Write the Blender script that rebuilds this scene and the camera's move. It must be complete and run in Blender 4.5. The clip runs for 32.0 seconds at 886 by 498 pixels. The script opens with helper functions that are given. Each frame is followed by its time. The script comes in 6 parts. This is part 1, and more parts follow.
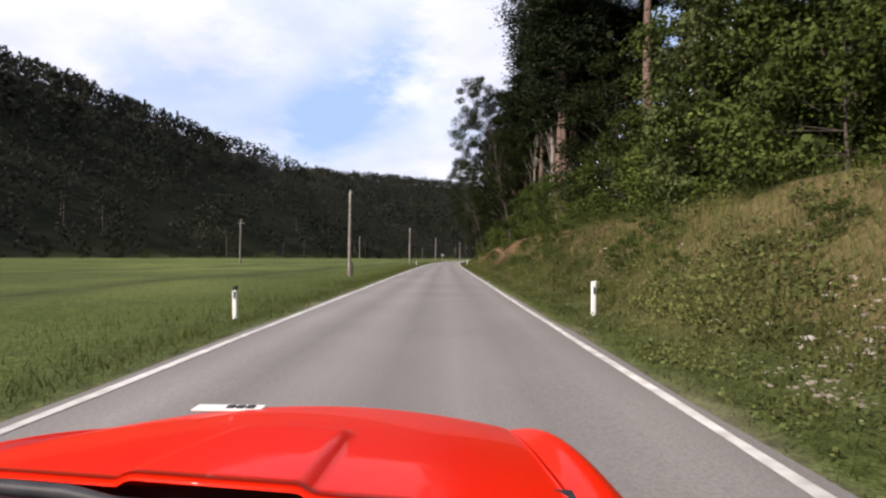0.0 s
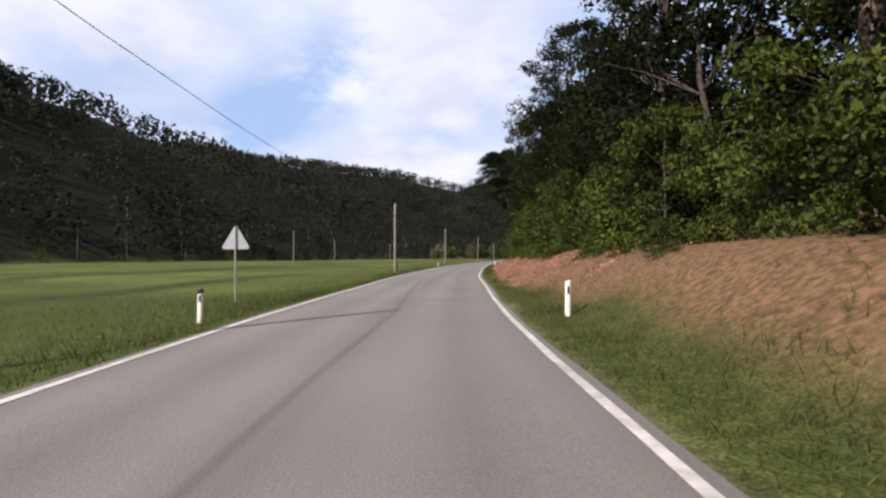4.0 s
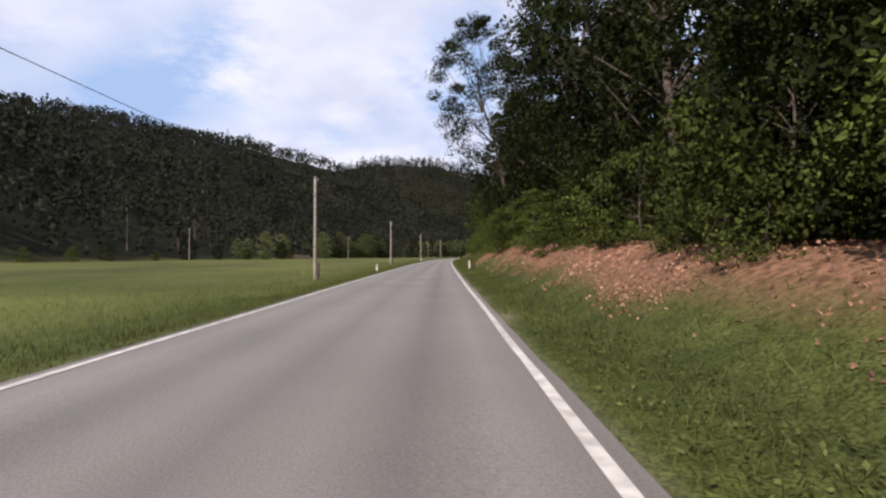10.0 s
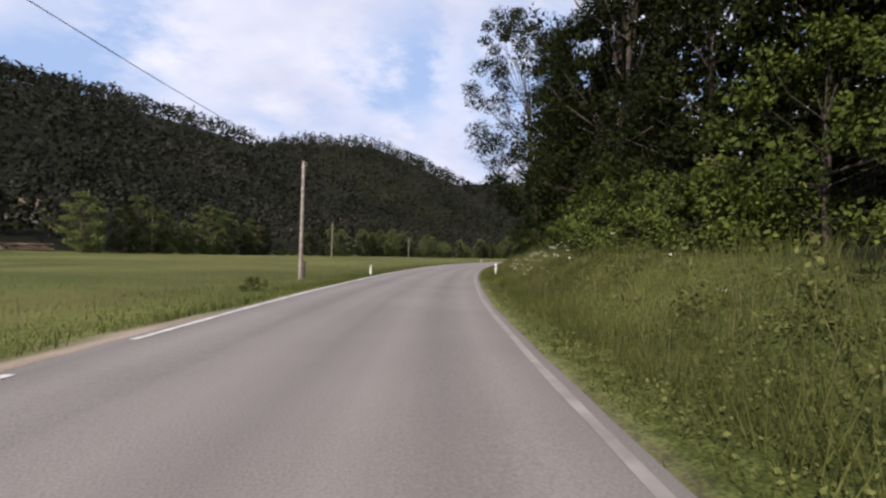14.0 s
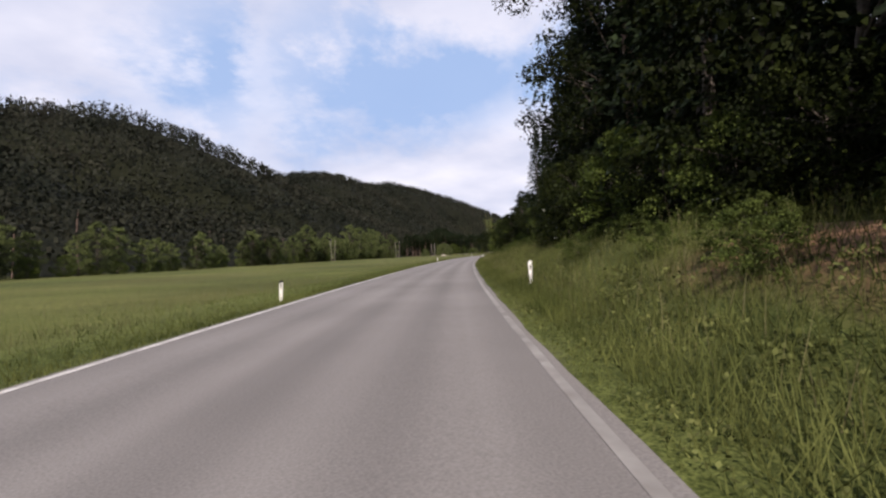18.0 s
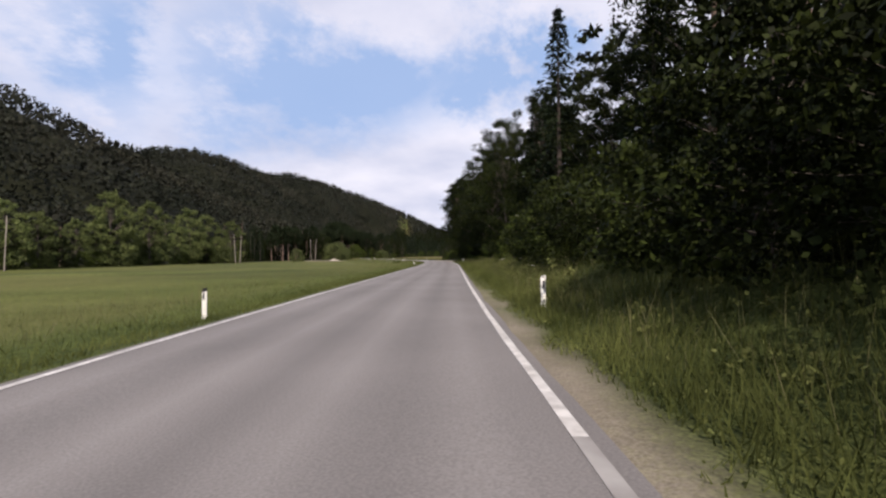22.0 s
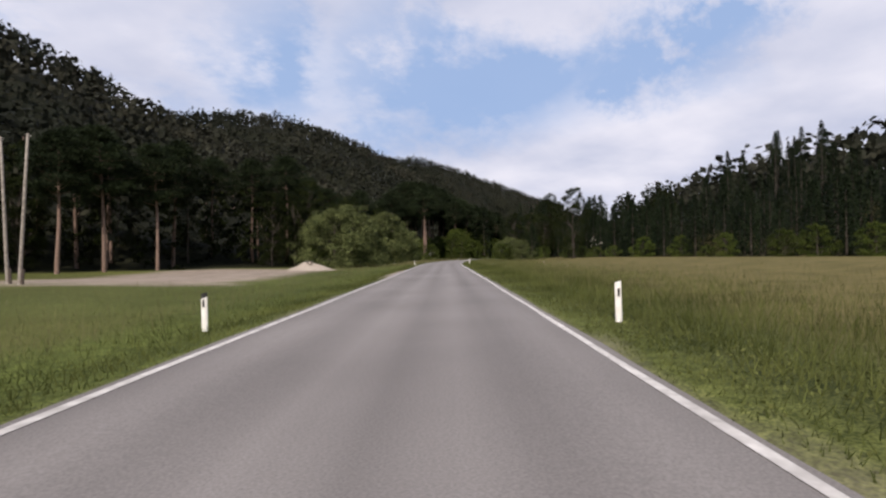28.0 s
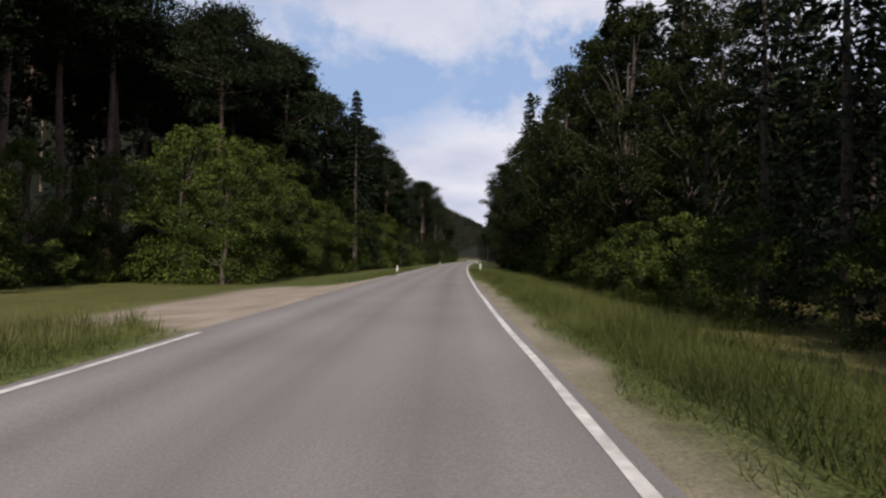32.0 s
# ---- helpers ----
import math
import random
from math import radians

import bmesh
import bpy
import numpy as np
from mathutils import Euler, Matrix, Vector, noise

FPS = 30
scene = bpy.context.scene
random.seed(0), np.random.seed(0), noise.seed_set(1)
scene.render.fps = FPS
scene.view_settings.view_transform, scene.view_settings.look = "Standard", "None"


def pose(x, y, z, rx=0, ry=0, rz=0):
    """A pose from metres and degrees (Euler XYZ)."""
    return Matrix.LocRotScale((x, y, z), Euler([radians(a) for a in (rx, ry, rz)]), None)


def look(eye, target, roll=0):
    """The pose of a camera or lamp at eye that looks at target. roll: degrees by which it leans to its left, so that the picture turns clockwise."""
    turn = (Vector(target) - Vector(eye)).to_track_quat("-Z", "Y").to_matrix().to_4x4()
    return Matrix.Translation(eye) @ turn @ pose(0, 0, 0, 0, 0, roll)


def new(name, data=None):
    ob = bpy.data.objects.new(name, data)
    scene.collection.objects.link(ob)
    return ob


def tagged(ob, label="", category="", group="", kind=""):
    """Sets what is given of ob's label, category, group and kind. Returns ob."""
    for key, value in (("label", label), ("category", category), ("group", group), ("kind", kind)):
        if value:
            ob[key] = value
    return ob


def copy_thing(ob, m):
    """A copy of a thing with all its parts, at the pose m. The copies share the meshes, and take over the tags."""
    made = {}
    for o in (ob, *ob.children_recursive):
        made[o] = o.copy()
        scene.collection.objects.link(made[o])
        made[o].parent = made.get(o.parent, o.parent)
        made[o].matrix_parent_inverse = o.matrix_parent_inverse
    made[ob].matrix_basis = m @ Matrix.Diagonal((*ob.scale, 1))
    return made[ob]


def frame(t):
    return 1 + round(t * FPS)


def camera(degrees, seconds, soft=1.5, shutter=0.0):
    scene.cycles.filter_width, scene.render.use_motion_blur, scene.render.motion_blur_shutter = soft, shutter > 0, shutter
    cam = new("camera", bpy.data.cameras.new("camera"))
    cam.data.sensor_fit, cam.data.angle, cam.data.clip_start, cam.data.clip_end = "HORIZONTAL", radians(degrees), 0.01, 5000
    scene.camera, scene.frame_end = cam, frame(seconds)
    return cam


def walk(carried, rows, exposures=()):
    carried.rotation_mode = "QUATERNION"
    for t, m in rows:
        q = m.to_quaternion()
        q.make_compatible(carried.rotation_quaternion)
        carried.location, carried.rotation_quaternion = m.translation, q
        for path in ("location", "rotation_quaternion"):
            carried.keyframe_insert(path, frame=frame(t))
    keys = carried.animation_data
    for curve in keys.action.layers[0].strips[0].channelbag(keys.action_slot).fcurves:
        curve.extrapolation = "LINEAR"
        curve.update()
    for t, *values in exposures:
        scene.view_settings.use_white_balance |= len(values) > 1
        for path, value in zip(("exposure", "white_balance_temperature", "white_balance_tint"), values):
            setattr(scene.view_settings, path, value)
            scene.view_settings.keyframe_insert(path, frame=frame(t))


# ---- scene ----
cam = camera(79.5, 32.0, soft=2.4)
EYE = 1.2
PATH = [
    (0.0, 0.00, 0.00, 0.84, -0.59, 0.03),
    (0.5, -0.01, 18.27, 0.79, -0.94, 0.03),
    (1.0, 0.01, 36.46, 0.74, -0.70, -0.15),
    (1.5, 0.12, 54.59, 0.81, -0.34, -0.55),
    (2.0, 0.40, 72.62, 0.84, -0.02, -1.22),
    (2.5, 0.93, 90.58, 0.77, -0.29, -2.20),
    (3.0, 1.79, 108.44, 0.79, -0.54, -3.27),
    (3.5, 3.00, 126.16, 0.87, -0.25, -4.59),
    (4.0, 4.74, 143.83, 0.84, 0.04, -6.62),
    (4.5, 7.10, 161.42, 0.81, 0.33, -8.70),
    (5.0, 10.08, 178.93, 0.75, 0.65, -10.61),
    (5.5, 13.61, 196.37, 0.63, 1.01, -12.24),
    (6.0, 17.60, 213.75, 0.77, 0.98, -13.61),
    (6.5, 22.00, 231.13, 0.81, 0.65, -14.82),
    (7.0, 26.76, 248.52, 0.84, 0.26, -15.78),
    (7.5, 31.81, 265.90, 0.80, -0.34, -16.62),
    (8.0, 37.14, 283.31, 0.60, -0.43, -17.43),
    (8.5, 42.72, 300.75, 0.64, -0.03, -18.04),
    (9.0, 48.46, 318.23, 0.49, 0.41, -18.32),
    (9.5, 54.29, 335.76, 0.74, 0.48, -18.48),
    (10.0, 60.14, 353.34, 0.62, 0.05, -18.34),
    (10.5, 65.93, 370.99, 0.55, -0.01, -17.98),
    (11.0, 71.62, 388.67, 0.57, -0.18, -17.69),
    (11.5, 77.26, 406.37, 0.60, -0.95, -17.63),
    (12.0, 82.99, 424.05, 0.56, -2.09, -18.29),
    (12.5, 89.02, 441.69, 0.37, -1.96, -19.50),
    (13.0, 95.56, 459.19, 0.43, -2.00, -21.44),
    (13.5, 102.66, 476.50, 0.57, -1.88, -23.17),
    (14.0, 110.37, 493.62, 0.57, -1.58, -25.33),
    (14.5, 118.74, 510.50, 0.90, -1.28, -27.38),
    (15.0, 127.90, 527.05, 0.84, -0.61, -30.56),
    (15.5, 138.05, 543.13, 0.78, 0.02, -33.99),
    (16.0, 149.18, 558.66, 0.68, 0.64, -37.29),
    (16.5, 161.20, 573.63, 0.45, 1.32, -40.18),
    (17.0, 173.90, 588.15, 0.21, 1.57, -42.17),
    (17.5, 187.02, 602.36, 0.41, 2.38, -43.27),
    (18.0, 200.40, 616.34, 0.47, 2.16, -44.26),
    (18.5, 214.03, 630.08, 0.68, 2.06, -45.27),
    (19.0, 227.95, 643.52, 0.56, 1.58, -46.73),
    (19.5, 242.16, 656.67, 0.51, 1.83, -47.70),
    (20.0, 256.61, 669.54, 0.49, 1.58, -48.94),
    (20.5, 271.33, 682.10, 0.52, 1.53, -50.07),
    (21.0, 286.29, 694.35, 0.51, 1.32, -51.32),
    (21.5, 301.43, 706.26, 0.83, 0.97, -52.34),
    (22.0, 316.73, 717.82, 0.74, 0.70, -53.49),
    (22.5, 332.16, 729.07, 0.85, 0.09, -54.29),
    (23.0, 347.56, 740.06, 0.98, 0.38, -54.72),
    (23.5, 362.83, 750.94, 0.98, 0.63, -54.31),
    (24.0, 377.87, 761.91, 0.88, 0.44, -53.51),
    (24.5, 392.60, 773.05, 0.87, 0.43, -52.30),
    (25.0, 406.91, 784.63, 0.86, 0.46, -49.76),
    (25.5, 420.70, 796.96, 0.93, 1.06, -46.62),
    (26.0, 433.96, 810.23, 0.80, 0.48, -43.34),
    (26.5, 446.62, 824.25, 0.64, 1.08, -40.81),
    (27.0, 458.85, 838.74, 0.73, 0.80, -39.54),
    (27.5, 470.86, 853.48, 0.75, 0.58, -38.78),
    (28.0, 482.74, 868.39, 0.68, 0.40, -38.31),
    (28.5, 494.57, 883.42, 0.50, 0.25, -38.11),
    (29.0, 506.46, 898.48, 0.52, 0.69, -38.47),
    (29.5, 518.53, 913.36, 0.43, 0.68, -39.60),
    (30.0, 531.05, 927.84, 0.41, 0.14, -42.11),
    (30.5, 544.21, 941.84, 0.44, 0.85, -44.31),
    (31.0, 557.97, 955.36, 0.68, 0.64, -46.69),
    (31.5, 572.26, 968.28, 0.82, 0.65, -49.13),
    (32.0, 587.12, 980.57, 0.94, -0.64, -51.66),
]
walk(cam, [(t, pose(x, y, EYE, 90 + p, r, w)) for t, x, y, p, r, w in PATH], exposures=[(0.0, 0.36, 6500, 18), (3.0, 0.28, 6500, 18), (9.0, 0.22, 6500, 19), (15.0, 0.16, 6500, 20), (24.0, 0.03, 6500, 20), (29.0, -0.08, 6500, 18), (32.0, -0.12, 6500, 17)])

# ---- world and sun ----
SUN_AZ, SUN_EL = 230.0, 34.0
world = bpy.data.worlds.new("sky_world")
scene.world = world
world.use_nodes = True


def sky_nodes():
    nt = world.node_tree
    n, l = nt.nodes, nt.links
    n.clear()
    out, bg = n.new("ShaderNodeOutputWorld"), n.new("ShaderNodeBackground")
    sky = n.new("ShaderNodeTexSky")
    sky.sky_type, sky.sun_disc = "NISHITA", False
    sky.sun_elevation, sky.sun_rotation = radians(SUN_EL), radians(SUN_AZ)
    sky.air_density, sky.dust_density = 1.0, 1.6
    tc, sep = n.new("ShaderNodeTexCoord"), n.new("ShaderNodeSeparateXYZ")
    l.new(tc.outputs["Generated"], sep.inputs[0])
    lift = n.new("ShaderNodeMath")
    lift.operation, lift.inputs[1].default_value = "ADD", 0.22
    l.new(sep.outputs["Z"], lift.inputs[0])
    comb = n.new("ShaderNodeCombineXYZ")
    for axis in "XY":
        dv = n.new("ShaderNodeMath")
        dv.operation = "DIVIDE"
        l.new(sep.outputs[axis], dv.inputs[0])
        l.new(lift.outputs[0], dv.inputs[1])
        l.new(dv.outputs[0], comb.inputs[axis])
    big = n.new("ShaderNodeTexNoise")
    big.inputs["Scale"].default_value, big.inputs["Detail"].default_value = 0.9, 7.0
    big.inputs["Roughness"].default_value, big.inputs["Distortion"].default_value = 0.52, 0.5
    mp = n.new("ShaderNodeMapping")
    mp.inputs["Location"].default_value = (3.1, 1.7, 0)
    l.new(comb.outputs[0], mp.inputs[0])
    l.new(mp.outputs[0], big.inputs["Vector"])
    def calc(op, p, q=0.0):
        m = n.new("ShaderNodeMath")
        m.operation = op
        for k, val in enumerate((p, q)):
            if isinstance(val, (int, float)):
                m.inputs[k].default_value = val
            else:
                l.new(val, m.inputs[k])
        return m.outputs[0]

    # cloud cover with wide blue openings at these azimuths and heights, in degrees
    wisp = n.new("ShaderNodeTexNoise")
    wisp.inputs["Scale"].default_value, wisp.inputs["Detail"].default_value, wisp.inputs["Roughness"].default_value = 4.0, 9.0, 0.66
    drawn = n.new("ShaderNodeMapping")
    drawn.inputs["Rotation"].default_value, drawn.inputs["Scale"].default_value = (0, 0, 0.6), (0.8, 1.6, 1.9)
    l.new(tc.outputs["Generated"], drawn.inputs[0])
    l.new(drawn.outputs[0], wisp.inputs["Vector"])
    fray = calc("MULTIPLY", calc("SUBTRACT", wisp.outputs["Fac"], 0.5), 0.62)
    east = calc("ADD", calc("ARCTAN2", sep.outputs["X"], sep.outputs["Y"]), fray)
    up = calc("ADD", calc("ARCSINE", sep.outputs["Z"]), calc("MULTIPLY", fray, 0.6))
    high = n.new("ShaderNodeMapRange")
    high.interpolation_type = "SMOOTHSTEP"
    high.inputs["From Min"].default_value, high.inputs["From Max"].default_value = radians(30), radians(58)
    l.new(up, high.inputs["Value"])
    clear = calc("MULTIPLY", high.outputs[0], 0.75)
    for a0, e0, wa, we, tilt, deep in ((-11, 15, 9, 5, -0.25, 0.9), (-27, 17, 6, 6, 0, 0.55), (21, 18, 5.5, 9, -0.2, 0.8), (44, 17, 12, 4.5, -0.12, 1.0), (8, 13, 6, 3, 0, 0.45), (-15, 26, 6, 5, 0, 0.4), (33, 22, 5, 8, -0.5, 0.55), (62, 19, 7, 3, 0.1, 0.7), (-130, 36, 50, 26, 0, 0.9)):
        da = calc("SUBTRACT", east, radians(a0))
        de = calc("ADD", calc("SUBTRACT", up, radians(e0)), calc("MULTIPLY", da, tilt))
        q = calc("ADD", calc("POWER", calc("ABSOLUTE", calc("DIVIDE", da, radians(wa))), 2.0), calc("POWER", calc("ABSOLUTE", calc("DIVIDE", de, radians(we))), 2.0))
        clear = calc("ADD", calc("MULTIPLY", calc("EXPONENT", calc("MULTIPLY", q, -1.0)), deep), clear)
    cover = calc("SUBTRACT", calc("ADD", 0.58, calc("ADD", calc("MULTIPLY", big.outputs["Fac"], 0.75), calc("MULTIPLY", fray, 0.5))), clear)
    ramp = n.new("ShaderNodeValToRGB")
    ramp.color_ramp.elements[0].position, ramp.color_ramp.elements[1].position = 0.14, 0.86
    ramp.color_ramp.elements[0].color = (0.06, 0.06, 0.06, 1)
    l.new(cover, ramp.inputs[0])
    shade = n.new("ShaderNodeTexNoise")
    shade.inputs["Scale"].default_value, shade.inputs["Detail"].default_value = 1.9, 5.0
    l.new(mp.outputs[0], shade.inputs["Vector"])
    tone = n.new("ShaderNodeValToRGB")
    tone.color_ramp.elements[0].position, tone.color_ramp.elements[1].position = 0.34, 0.66
    tone.color_ramp.elements[0].color = (7.3, 8.1, 9.7, 1)
    tone.color_ramp.elements[1].color = (10.6, 11.0, 11.8, 1)
    l.new(shade.outputs["Fac"], tone.inputs[0])
    mix = n.new("ShaderNodeMix")
    mix.data_type = "RGBA"
    l.new(ramp.outputs[0], mix.inputs["Factor"])
    haze = n.new("ShaderNodeMix")
    haze.data_type = "RGBA"
    haze.inputs[7].default_value = (4.5, 6.8, 10.4, 1)
    l.new(sky.outputs[0], haze.inputs[6])
    l.new(calc("SUBTRACT", 0.85, calc("MULTIPLY", high.outputs[0], 0.75)), haze.inputs["Factor"])
    l.new(haze.outputs[2], mix.inputs[6])
    l.new(tone.outputs[0], mix.inputs[7])
    l.new(mix.outputs[2], bg.inputs[0])
    bg.inputs[1].default_value = 0.08
    l.new(bg.outputs[0], out.inputs[0])


sky_nodes()
sun = new("sun", bpy.data.lights.new("sun", "SUN"))
sun.data.energy, sun.data.angle, sun.data.color = 5.0, radians(0.55), (1.0, 0.92, 0.79)
az, el = radians(SUN_AZ), radians(SUN_EL)
to_sun = Vector((math.sin(az) * math.cos(el), math.cos(az) * math.cos(el), math.sin(el)))
sun.matrix_world = look(to_sun * 300, (0, 0, 0))

# ---- materials ----


def mat(name, dark, light, scale=4.0, rough=0.8, bump=0.0, coord="Object", detail=5.0, spec=0.3, island=0.0, per_object=0.0,
        blotch=0.0, blotch_scale=0.3, metal=0.0, coat=0.0, translucent=0.0):
    """Two colours mixed by fine noise, darkened or lightened by island, object and broad blotches."""
    m = bpy.data.materials.new(name)
    m.use_nodes = True
    n, l = m.node_tree.nodes, m.node_tree.links
    b = n["Principled BSDF"]
    b.inputs["Roughness"].default_value, b.inputs["Metallic"].default_value = rough, metal
    b.inputs["Specular IOR Level"].default_value, b.inputs["Coat Weight"].default_value = spec, coat
    tc = n.new("ShaderNodeTexCoord")
    noise_n = n.new("ShaderNodeTexNoise")
    noise_n.inputs["Scale"].default_value, noise_n.inputs["Detail"].default_value = scale, detail
    l.new(tc.outputs[coord], noise_n.inputs["Vector"])
    ramp = n.new("ShaderNodeValToRGB")
    ramp.color_ramp.elements[0].position, ramp.color_ramp.elements[1].position = 0.32, 0.68
    ramp.color_ramp.elements[0].color, ramp.color_ramp.elements[1].color = (*dark, 1), (*light, 1)
    l.new(noise_n.outputs["Fac"], ramp.inputs[0])
    col = ramp.outputs[0]

    def gain(source, low, high, col):
        rng = n.new("ShaderNodeMapRange")
        rng.inputs["To Min"].default_value, rng.inputs["To Max"].default_value = low, high
        l.new(source, rng.inputs["Value"])
        mul = n.new("ShaderNodeMix")
        mul.data_type, mul.blend_type = "RGBA", "MULTIPLY"
        mul.inputs["Factor"].default_value = 1.0
        l.new(col, mul.inputs[6])
        l.new(rng.outputs[0], mul.inputs[7])
        return mul.outputs[2]

    if blotch:
        bn = n.new("ShaderNodeTexNoise")
        bn.inputs["Scale"].default_value, bn.inputs["Detail"].default_value = blotch_scale, 4.0
        l.new(tc.outputs[coord], bn.inputs["Vector"])
        sharp = n.new("ShaderNodeMapRange")
        sharp.inputs["From Min"].default_value, sharp.inputs["From Max"].default_value = 0.3, 0.7
        l.new(bn.outputs["Fac"], sharp.inputs["Value"])
        col = gain(sharp.outputs[0], 1 - blotch, 1 + blotch, col)
    if island:
        geo = n.new("ShaderNodeNewGeometry")
        col = gain(geo.outputs["Random Per Island"], 1 - island, 1 + island, col)
    if per_object:
        oi = n.new("ShaderNodeObjectInfo")
        col = gain(oi.outputs["Random"], 1 - per_object, 1 + per_object, col)
    l.new(col, b.inputs["Base Color"])
    if bump:
        bp = n.new("ShaderNodeBump")
        bp.inputs["Strength"].default_value, bp.inputs["Distance"].default_value = bump, 0.05
        l.new(noise_n.outputs["Fac"], bp.inputs["Height"])
        l.new(bp.outputs[0], b.inputs["Normal"])
    if translucent:
        tr = n.new("ShaderNodeBsdfTranslucent")
        l.new(col, tr.inputs["Color"])
        ms = n.new("ShaderNodeMixShader")
        ms.inputs[0].default_value = translucent
        l.new(b.outputs[0], ms.inputs[1])
        l.new(tr.outputs[0], ms.inputs[2])
        l.new(ms.outputs[0], n["Material Output"].inputs[0])
    return m


# the wood's deep shade is put into LEAF; HAZEL colours its sunlit clumps
LEAF = mat("leaf_shaded", (0.006, 0.0095, 0.0027), (0.021, 0.028, 0.006), 0.6, 0.6, island=0.6, per_object=0.3, translucent=0.1, spec=0.07)
HAZEL = mat("leaf_hazel", (0.024, 0.038, 0.008), (0.068, 0.088, 0.017), 0.6, 0.6, island=0.55, per_object=0.35, translucent=0.12, spec=0.08)
LEAF_LIGHT = mat("leaf_bright", (0.034, 0.05, 0.012), (0.08, 0.102, 0.024), 0.6, 0.7, island=0.5, per_object=0.25, translucent=0.12, spec=0.07)
# brighter leaf copy: sunlight on the meadow-edge trees is put into the colour
SUNLIT_LEAF = mat("leaf_sunlit_edge", (0.06, 0.08, 0.026), (0.13, 0.152, 0.055), 0.5, 0.7, island=0.5, per_object=0.3, translucent=0.15, spec=0.07)
WILLOW = mat("willow_leaf", (0.055, 0.07, 0.025), (0.105, 0.122, 0.046), 0.6, 0.7, island=0.45, per_object=0.1, translucent=0.12, spec=0.07)
WEED = mat("weed_leaf", (0.056, 0.068, 0.021), (0.124, 0.134, 0.044), 0.6, 0.75, island=0.5, blotch=0.25, blotch_scale=0.4, translucent=0.12, spec=0.1)
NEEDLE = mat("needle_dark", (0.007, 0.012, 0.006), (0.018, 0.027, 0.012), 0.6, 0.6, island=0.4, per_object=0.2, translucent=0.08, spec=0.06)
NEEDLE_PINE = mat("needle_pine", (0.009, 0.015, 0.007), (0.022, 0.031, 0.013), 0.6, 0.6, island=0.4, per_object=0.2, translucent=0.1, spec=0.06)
FAR_LEAF = mat("far_canopy", (0.012, 0.0155, 0.0105), (0.031, 0.031, 0.0215), 0.012, 0.7, island=0.22, blotch=0.5, blotch_scale=0.055, translucent=0.1, spec=0.06)
BARK = mat("bark_grey_brown", (0.035, 0.028, 0.023), (0.11, 0.09, 0.075), 9.0, 0.9, 0.6, per_object=0.2)
BARK_PALE = mat("bark_pale", (0.16, 0.135, 0.115), (0.4, 0.36, 0.32), 5.0, 0.9, 0.4, per_object=0.2)
BARK_PINE = mat("bark_pine", (0.08, 0.055, 0.042), (0.24, 0.165, 0.13), 7.0, 0.9, 0.6, per_object=0.2)
GRASS_BLADE = mat("grass_blade", (0.064, 0.08, 0.022), (0.13, 0.144, 0.045), 0.5, 0.7, island=0.35, blotch=0.3, blotch_scale=0.25, translucent=0.45, spec=0.06)
MEADOW_BLADE = mat("meadow_blade", (0.095, 0.124, 0.038), (0.162, 0.188, 0.068), 0.5, 0.7, island=0.3, blotch=0.3, blotch_scale=0.12, translucent=0.45, spec=0.06)
STRAW = mat("seed_grass", (0.1, 0.105, 0.04), (0.19, 0.17, 0.08), 0.5, 0.7, island=0.3, translucent=0.3)
LITTER = mat("dry_leaf", (0.15, 0.075, 0.05), (0.43, 0.24, 0.165), 1.5, 0.85, island=0.55, blotch=0.25)
SCREE = mat("limestone_scree", (0.2, 0.165, 0.13), (0.38, 0.33, 0.28), 3.0, 0.9, 0.5, island=0.4)
STONE = mat("limestone", (0.3, 0.27, 0.23), (0.55, 0.5, 0.44), 3.0, 0.9, 0.5, per_object=0.2)
WOOD = mat("weathered_pole", (0.16, 0.14, 0.12), (0.33, 0.3, 0.26), 6.0, 0.85, 0.3)
POST_WHITE = mat("post_plastic_white", (0.72, 0.71, 0.66), (0.82, 0.81, 0.78), 6.0, 0.5, blotch=0.08, blotch_scale=3.0)
POST_BLACK = mat("post_black_band", (0.015, 0.015, 0.016), (0.03, 0.03, 0.03), 8.0, 0.5)
PAINT_LINE = mat("line_paint_worn", (0.46, 0.44, 0.41), (0.74, 0.72, 0.68), 5.0, 0.7, blotch=0.2, blotch_scale=0.6)
PAINT_FADED = mat("line_paint_faded", (0.24, 0.225, 0.21), (0.36, 0.345, 0.325), 2.2, 0.8, blotch=0.15, blotch_scale=0.5)
GRAVEL = mat("gravel_pale", (0.28, 0.24, 0.19), (0.5, 0.44, 0.37), 14.0, 0.95, 0.5, blotch=0.15, blotch_scale=0.35)
STEEL = mat("zinc_steel", (0.45, 0.46, 0.47), (0.6, 0.61, 0.62), 8.0, 0.45, metal=0.8)
TARRED = mat("tarred_stub", (0.03, 0.024, 0.02), (0.085, 0.068, 0.055), 7.0, 0.9, 0.3)
CABLE = mat("cable_black", (0.02, 0.02, 0.02), (0.035, 0.035, 0.035), 8.0, 0.6)


